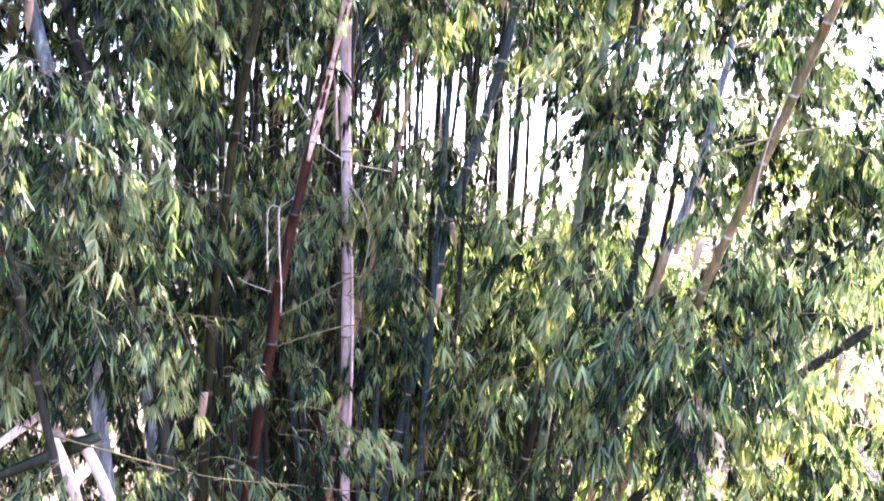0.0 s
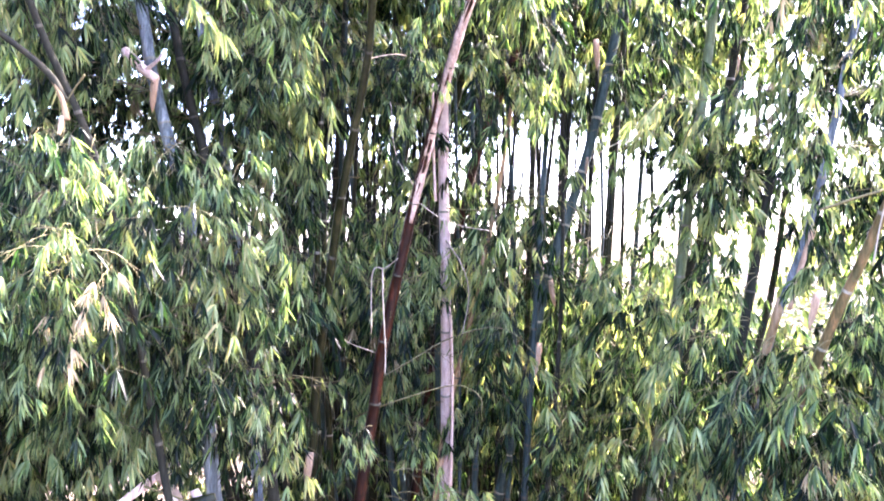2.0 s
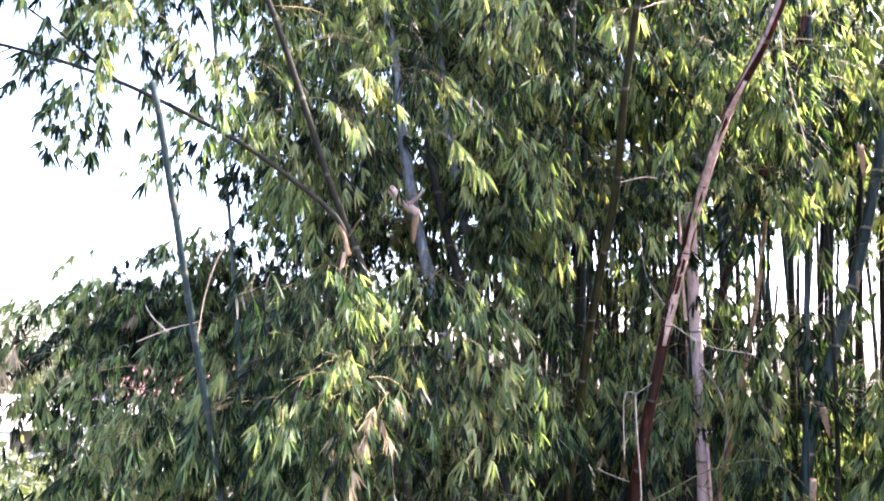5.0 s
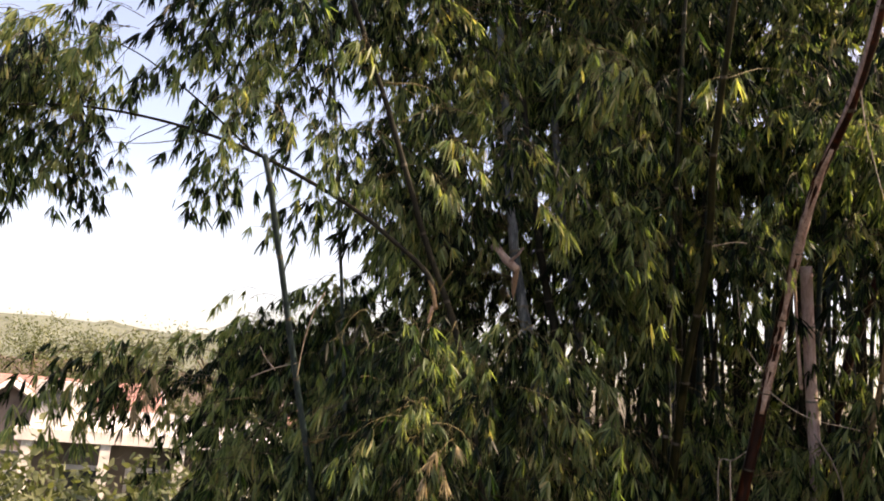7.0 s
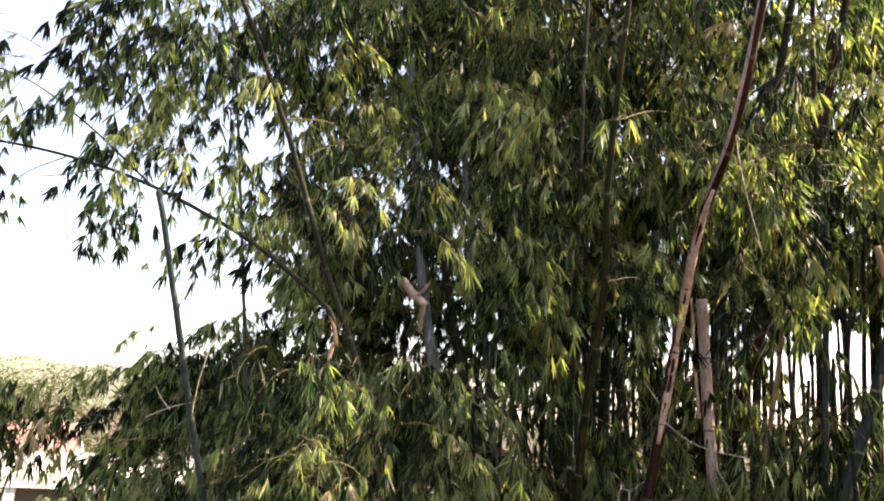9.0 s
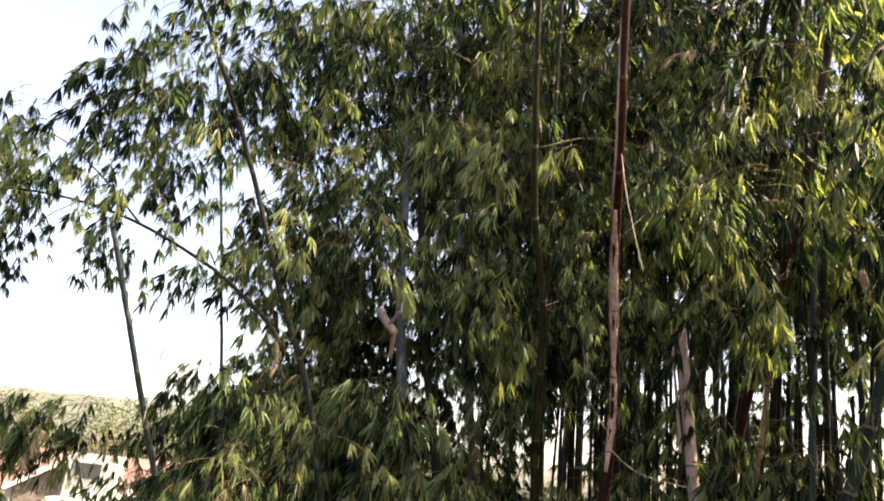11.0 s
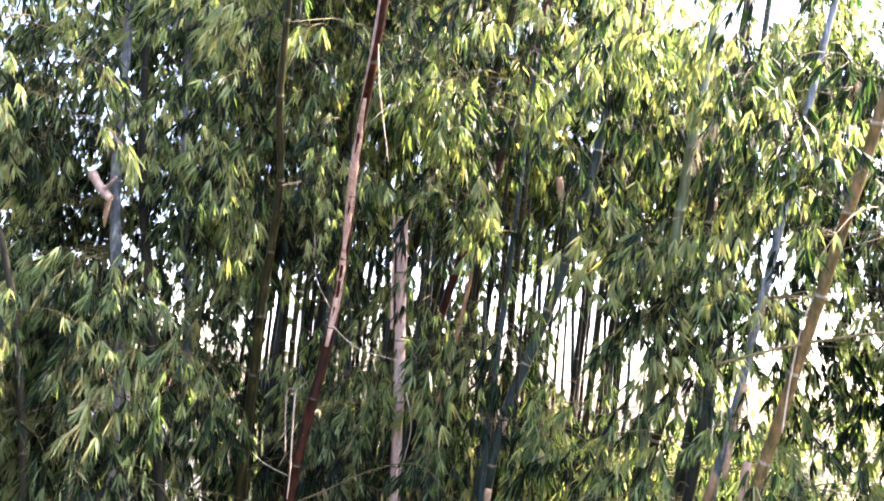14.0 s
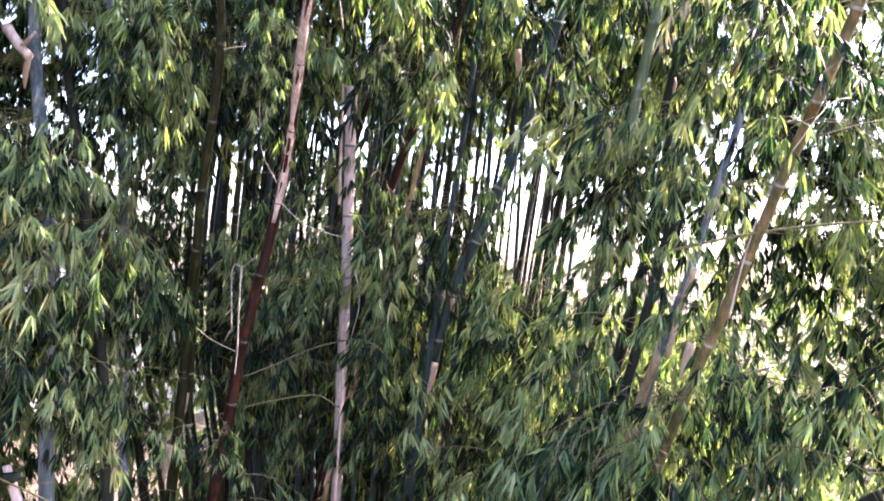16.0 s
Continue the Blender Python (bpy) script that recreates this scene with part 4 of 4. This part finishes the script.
for j in range(N + 1):
    for i in range(N + 1):
        u, v = 2 * i / N - 1, 2 * j / N - 1
        x, y = 900 * u * abs(u) ** 2, 900 * v * abs(v) ** 2
        far = math.hypot(x, y)
        z = 0.18 * noise.noise(Vector((x * 0.3, y * 0.3, 0))) if far < 60 else 0
        hill = math.exp(-((x + 330) / 170) ** 2 - ((y - 120) / 120) ** 2) * 16
        sh.v.append((x, y, z + hill - 0.02))
for j in range(N):
    for i in range(N):
        a = j * (N + 1) + i
        sh.f.append((a, a + 1, a + N + 2, a + N + 1))
        sh.m.append(0)
tagged(new("ground", sh.mesh("ground", [SOIL])), "brown leaf litter and bare soil under the bamboo", "ground", "", "structure")

# unseen plain wall added behind the viewpoint, height and dark skin set for the light
sh = Shape()
sh.box((-7.5, -4.6, 0), (20, -4.3, 5.0))
tagged(new("wall_south", sh.mesh("wall_south", [BACK_WALL], False)), "plain unseen wall added behind the viewpoint", "wall", "", "structure")

# far wooded hill
sh = Shape()
for j in range(25):
    for i in range(61):
        u, v = i / 60, j / 24
        a = radians(40 + 75 * u)
        r = 230 + 120 * v
        x, y = -math.sin(a) * r, math.cos(a) * r
        z = 6 + 18 * math.sin(math.pi * min(1, 0.15 + u)) * math.sin(math.pi * 0.5 * min(1, 2 * v)) + 3.0 * noise.noise(Vector((x * 0.03, y * 0.03, 3))) + 2.0 * noise.noise(Vector((x * 0.15, y * 0.15, 7)))
        sh.v.append((x, y, z if j else -1))
for j in range(24):
    for i in range(60):
        a = j * 61 + i
        sh.f.append((a, a + 1, a + 62, a + 61))
        sh.m.append(0)
tagged(new("backdrop", sh.mesh("backdrop", [WOODS])), "hazy grey-green wooded hill far off", "hill", "", "structure")


# broad-leaved trees behind
def clump_mesh(leaves, size):
    sh = Shape()
    for k in range(leaves):
        q = Vector((random.gauss(0, 0.5), random.gauss(0, 0.5), random.gauss(0, 0.4))) * size
        sh.leaf(q, (rnd(-1, 1), rnd(-1, 1), rnd(-0.8, 0.6)), rnd(0.12, 0.24), rnd(0.05, 0.10), rnd(0, 0.4))
    return sh.mesh("leaf_clump", [TREE_LEAF])


CLUMPS = [clump_mesh(120, 0.85) for k in range(5)]


def tree(x, y, height, spread, label):
    th = thing("tree", (x, y, 0), label, "tree", "background trees")
    trunk = [(0, 0, 0), (rnd(-0.2, 0.2), rnd(-0.2, 0.2), height * 0.35), (rnd(-0.4, 0.4), rnd(-0.4, 0.4), height * 0.75)]
    sh = Shape()
    p = smooth_path(trunk, 6)
    sh.tube(p, np.linspace(0.2, 0.07, len(p)) * height / 7, 8)
    part("trunk", sh.mesh("trunk", [BARK]), th)
    for k in range(7):
        a = rnd(0, 6.28)
        z = height * rnd(0.35, 0.7)
        e = (math.cos(a) * spread * rnd(0.5, 0.9), math.sin(a) * spread * rnd(0.5, 0.9), z + height * rnd(0.12, 0.3))
        sh = Shape()
        p = smooth_path([(0, 0, z), (e[0] * 0.4, e[1] * 0.4, z + (e[2] - z) * 0.6), e], 5)
        sh.tube(p, np.linspace(0.07, 0.02, len(p)) * height / 7, 6)
        part("limb", sh.mesh("limb", [BARK]), th)
    for k in range(int(16 * spread)):
        a, u = rnd(0, 6.28), rnd(0, 1) ** 0.5
        z = height * (0.62 + 0.36 * rnd(-1, 1) * math.sqrt(1 - 0.8 * u * u))
        s = rnd(0.8, 1.5)
        clump = part("leaf_clump", random.choice(CLUMPS), th, "", Matrix.Translation((math.cos(a) * u * spread, math.sin(a) * u * spread, z)) @ pose(0, 0, 0, rnd(0, 360), rnd(0, 60), rnd(0, 360)) @ Matrix.Diagonal((s, s, s, 1)))
        tagged(clump, kind="stuff")
    return th


for az, dist, height, spread in ((63, 54, 9.3, 3.6), (58, 52, 9.8, 3.6), (69, 60, 9.8, 3.8), (53, 50, 9.6, 3.6), (48, 46, 8.6, 3.2), (76, 58, 9.8, 3.8), (61, 18, 4.2, 2.0), (54, 16, 4.0, 1.9), (70, 20, 3.8, 2.0), (73, 16, 4.7, 2.0), (66, 13, 3.6, 1.8), (78, 19, 4.9, 2.4), (61, 12, 3.4, 1.7), (82, 44, 8.0, 3.0), (42, 40, 7.0, 3.2),
                                 (30, 24, 5.0, 2.4), (20, 26, 4.8, 2.4), (8, 24, 5.2, 2.6), (-4, 24, 5.4, 2.6), (-14, 20, 5.2, 2.6), (-25, 22, 6.2, 2.8), (-35, 20, 6.4, 2.8)):
    tree(1.3 - math.sin(radians(az)) * dist, -1.7 + math.cos(radians(az)) * dist, height, spread, "leafy broad-leaved tree lit by the sun")


# ---------------------------------------------------------------- houses beyond the trees
def box_part(name, lo, hi, skin, parent, label=""):
    sh = Shape()
    sh.box(lo, hi)
    return part(name, sh.mesh(name, [skin], False), parent, label)


def house(x, y, turn, w, d, wall_h, ridge_h, roof_skin, label, skin=WALL):
    th = thing("house", (x, y, 0), label, "house", "houses beyond the trees")
    th.rotation_euler = (0, 0, radians(turn))
    box_part("wall", (-w / 2, -d / 2, 0), (w / 2, d / 2, wall_h), skin, th)
    o = 0.45
    for side in (-1, 1):
        sh = Shape()
        e = side * (d / 2 + o)
        ez = wall_h - 0.15
        sh.v += [(-w / 2 - o, 0, ridge_h), (w / 2 + o, 0, ridge_h), (w / 2 + o, e, ez), (-w / 2 - o, e, ez)]
        sh.v += [(a, b, c + 0.12) for a, b, c in sh.v[:4]]
        sh.f += [(0, 1, 2, 3), (4, 5, 6, 7), (0, 1, 5, 4), (1, 2, 6, 5), (2, 3, 7, 6), (3, 0, 4, 7)]
        sh.m += [0] * 6
        part("roof", sh.mesh("roof", [roof_skin], False), th)
    for side in (-1, 1):
        sh = Shape()
        q = side * (w / 2 + 0.002)
        q2 = side * (w / 2 - 0.2)
        sh.v += [(q, -d / 2, wall_h), (q, d / 2, wall_h), (q, 0, ridge_h), (q2, -d / 2, wall_h), (q2, d / 2, wall_h), (q2, 0, ridge_h)]
        sh.f += [(0, 1, 2), (3, 4, 5), (0, 1, 4, 3), (1, 2, 5, 4), (2, 0, 3, 5)]
        sh.m += [0] * 5
        part("gable", sh.mesh("gable", [skin], False), th, "rendered gable end")
        for s2 in (-1, 1):
            bd = Shape()
            bd.tube([(side * (w / 2 + o + 0.05), s2 * (d / 2 + o), wall_h - 0.12), (side * (w / 2 + o + 0.05), 0, ridge_h + 0.05)], (0.14, 0.14), 4)
            part("bargeboard", bd.mesh("bargeboard", [WALL], False), th, "white bargeboard")
    for k in range(3):
        cx = -w / 2 + w * (k + 0.5) / 3
        f = box_part("window", (cx - 0.6, -d / 2 - 0.05, 1.0), (cx + 0.6, -d / 2 + 0.05, 2.2), WALL, th)
        sh = Shape()
        sh.box((cx - 0.5, -d / 2 - 0.07, 1.1), (cx + 0.5, -d / 2 - 0.055, 2.1))
        part("pane", sh.mesh("pane", [GLASS_DARK], False), f, "dark window pane")
    return th


house(-36.5, 13.0, 68, 10, 6.0, 4.2, 5.6, ROOF, "white house with a faded pinkish tiled roof")
# walls and gable take the dark render in place of real shade
house(-32.4, 10.5, -22, 5, 3.6, 4.2, 5.45, ROOF, "small house front with white bargeboards and a gable coloured dark for shade", SHADE_RENDER)
house(-28.0, 16.7, 59, 9, 4.0, 3.9, 4.5, GREY_ROOF, "low white building with a pale sheet roof")
house(-24.5, 23.0, 45, 6, 4.5, 4.6, 5.7, ROOF, "small white house with a reddish roof")
yard_wall = thing("yard_wall", (-18.6, 13.4, 0), "white rendered yard wall with a dark top rail", "wall")
yard_wall.rotation_euler = (0, 0, radians(45))
for k in range(6):
    box_part("panel", (-9 + 3 * k + 0.1, -0.1, 0), (-9 + 3 * k + 2.9, 0.1, 3.0), WALL, yard_wall)
    box_part("post", (-9 + 3 * k - 0.1, -0.15, 0), (-9 + 3 * k + 0.1, 0.15, 3.3), WALL, yard_wall)
box_part("rail", (-9.2, -0.12, 3.3), (9.2, 0.12, 3.5), DARK_BEAM, yard_wall, "dark top rail")


def flat_roofed_house(x, y, turn):
    """A low white house: walls, a pale roof slab, a stair head with a window on top."""
    th = thing("house", (x, y, 0), "low white house with a flat pale roof slab and stair head", "house", "houses beyond the trees")
    th.rotation_euler = (0, 0, radians(turn))
    # shade below the slab is painted into this wall's colour
    box_part("wall", (-3.0, 0, 0), (3.0, 4.0, 4.45), SHADE_RENDER, th, "wall under the slab with shade put into its colour")
    box_part("roof_slab", (-3.4, -0.5, 4.5), (3.4, 4.4, 4.75), WALL, th, "pale flat roof slab")
    head = box_part("stair_head", (-3.2, 0.2, 4.75), (-2.2, 1.8, 5.75), WALL, th, "white stair head on the roof")
    box_part("window", (-3.0, 0.13, 5.2), (-2.45, 0.19, 5.55), GLASS_DARK, head, "dark window")
    for k in range(4):
        f = box_part("window", (-2.5 + 1.4 * k, -0.06, 2.5), (-1.5 + 1.4 * k, -0.005, 4.0), WALL, th)
        box_part("pane", (-2.42 + 1.4 * k, -0.09, 2.6), (-1.58 + 1.4 * k, -0.065, 3.9), GLASS_DARK, f, "dark window pane")
    for k in range(5):
        box_part("pillar", (-3.2 + 1.55 * k, -0.45, 0), (-3.0 + 1.55 * k, -0.25, 4.5), WALL, th, "white pillar")


flat_roofed_house(-14.9, 7.9, 60)
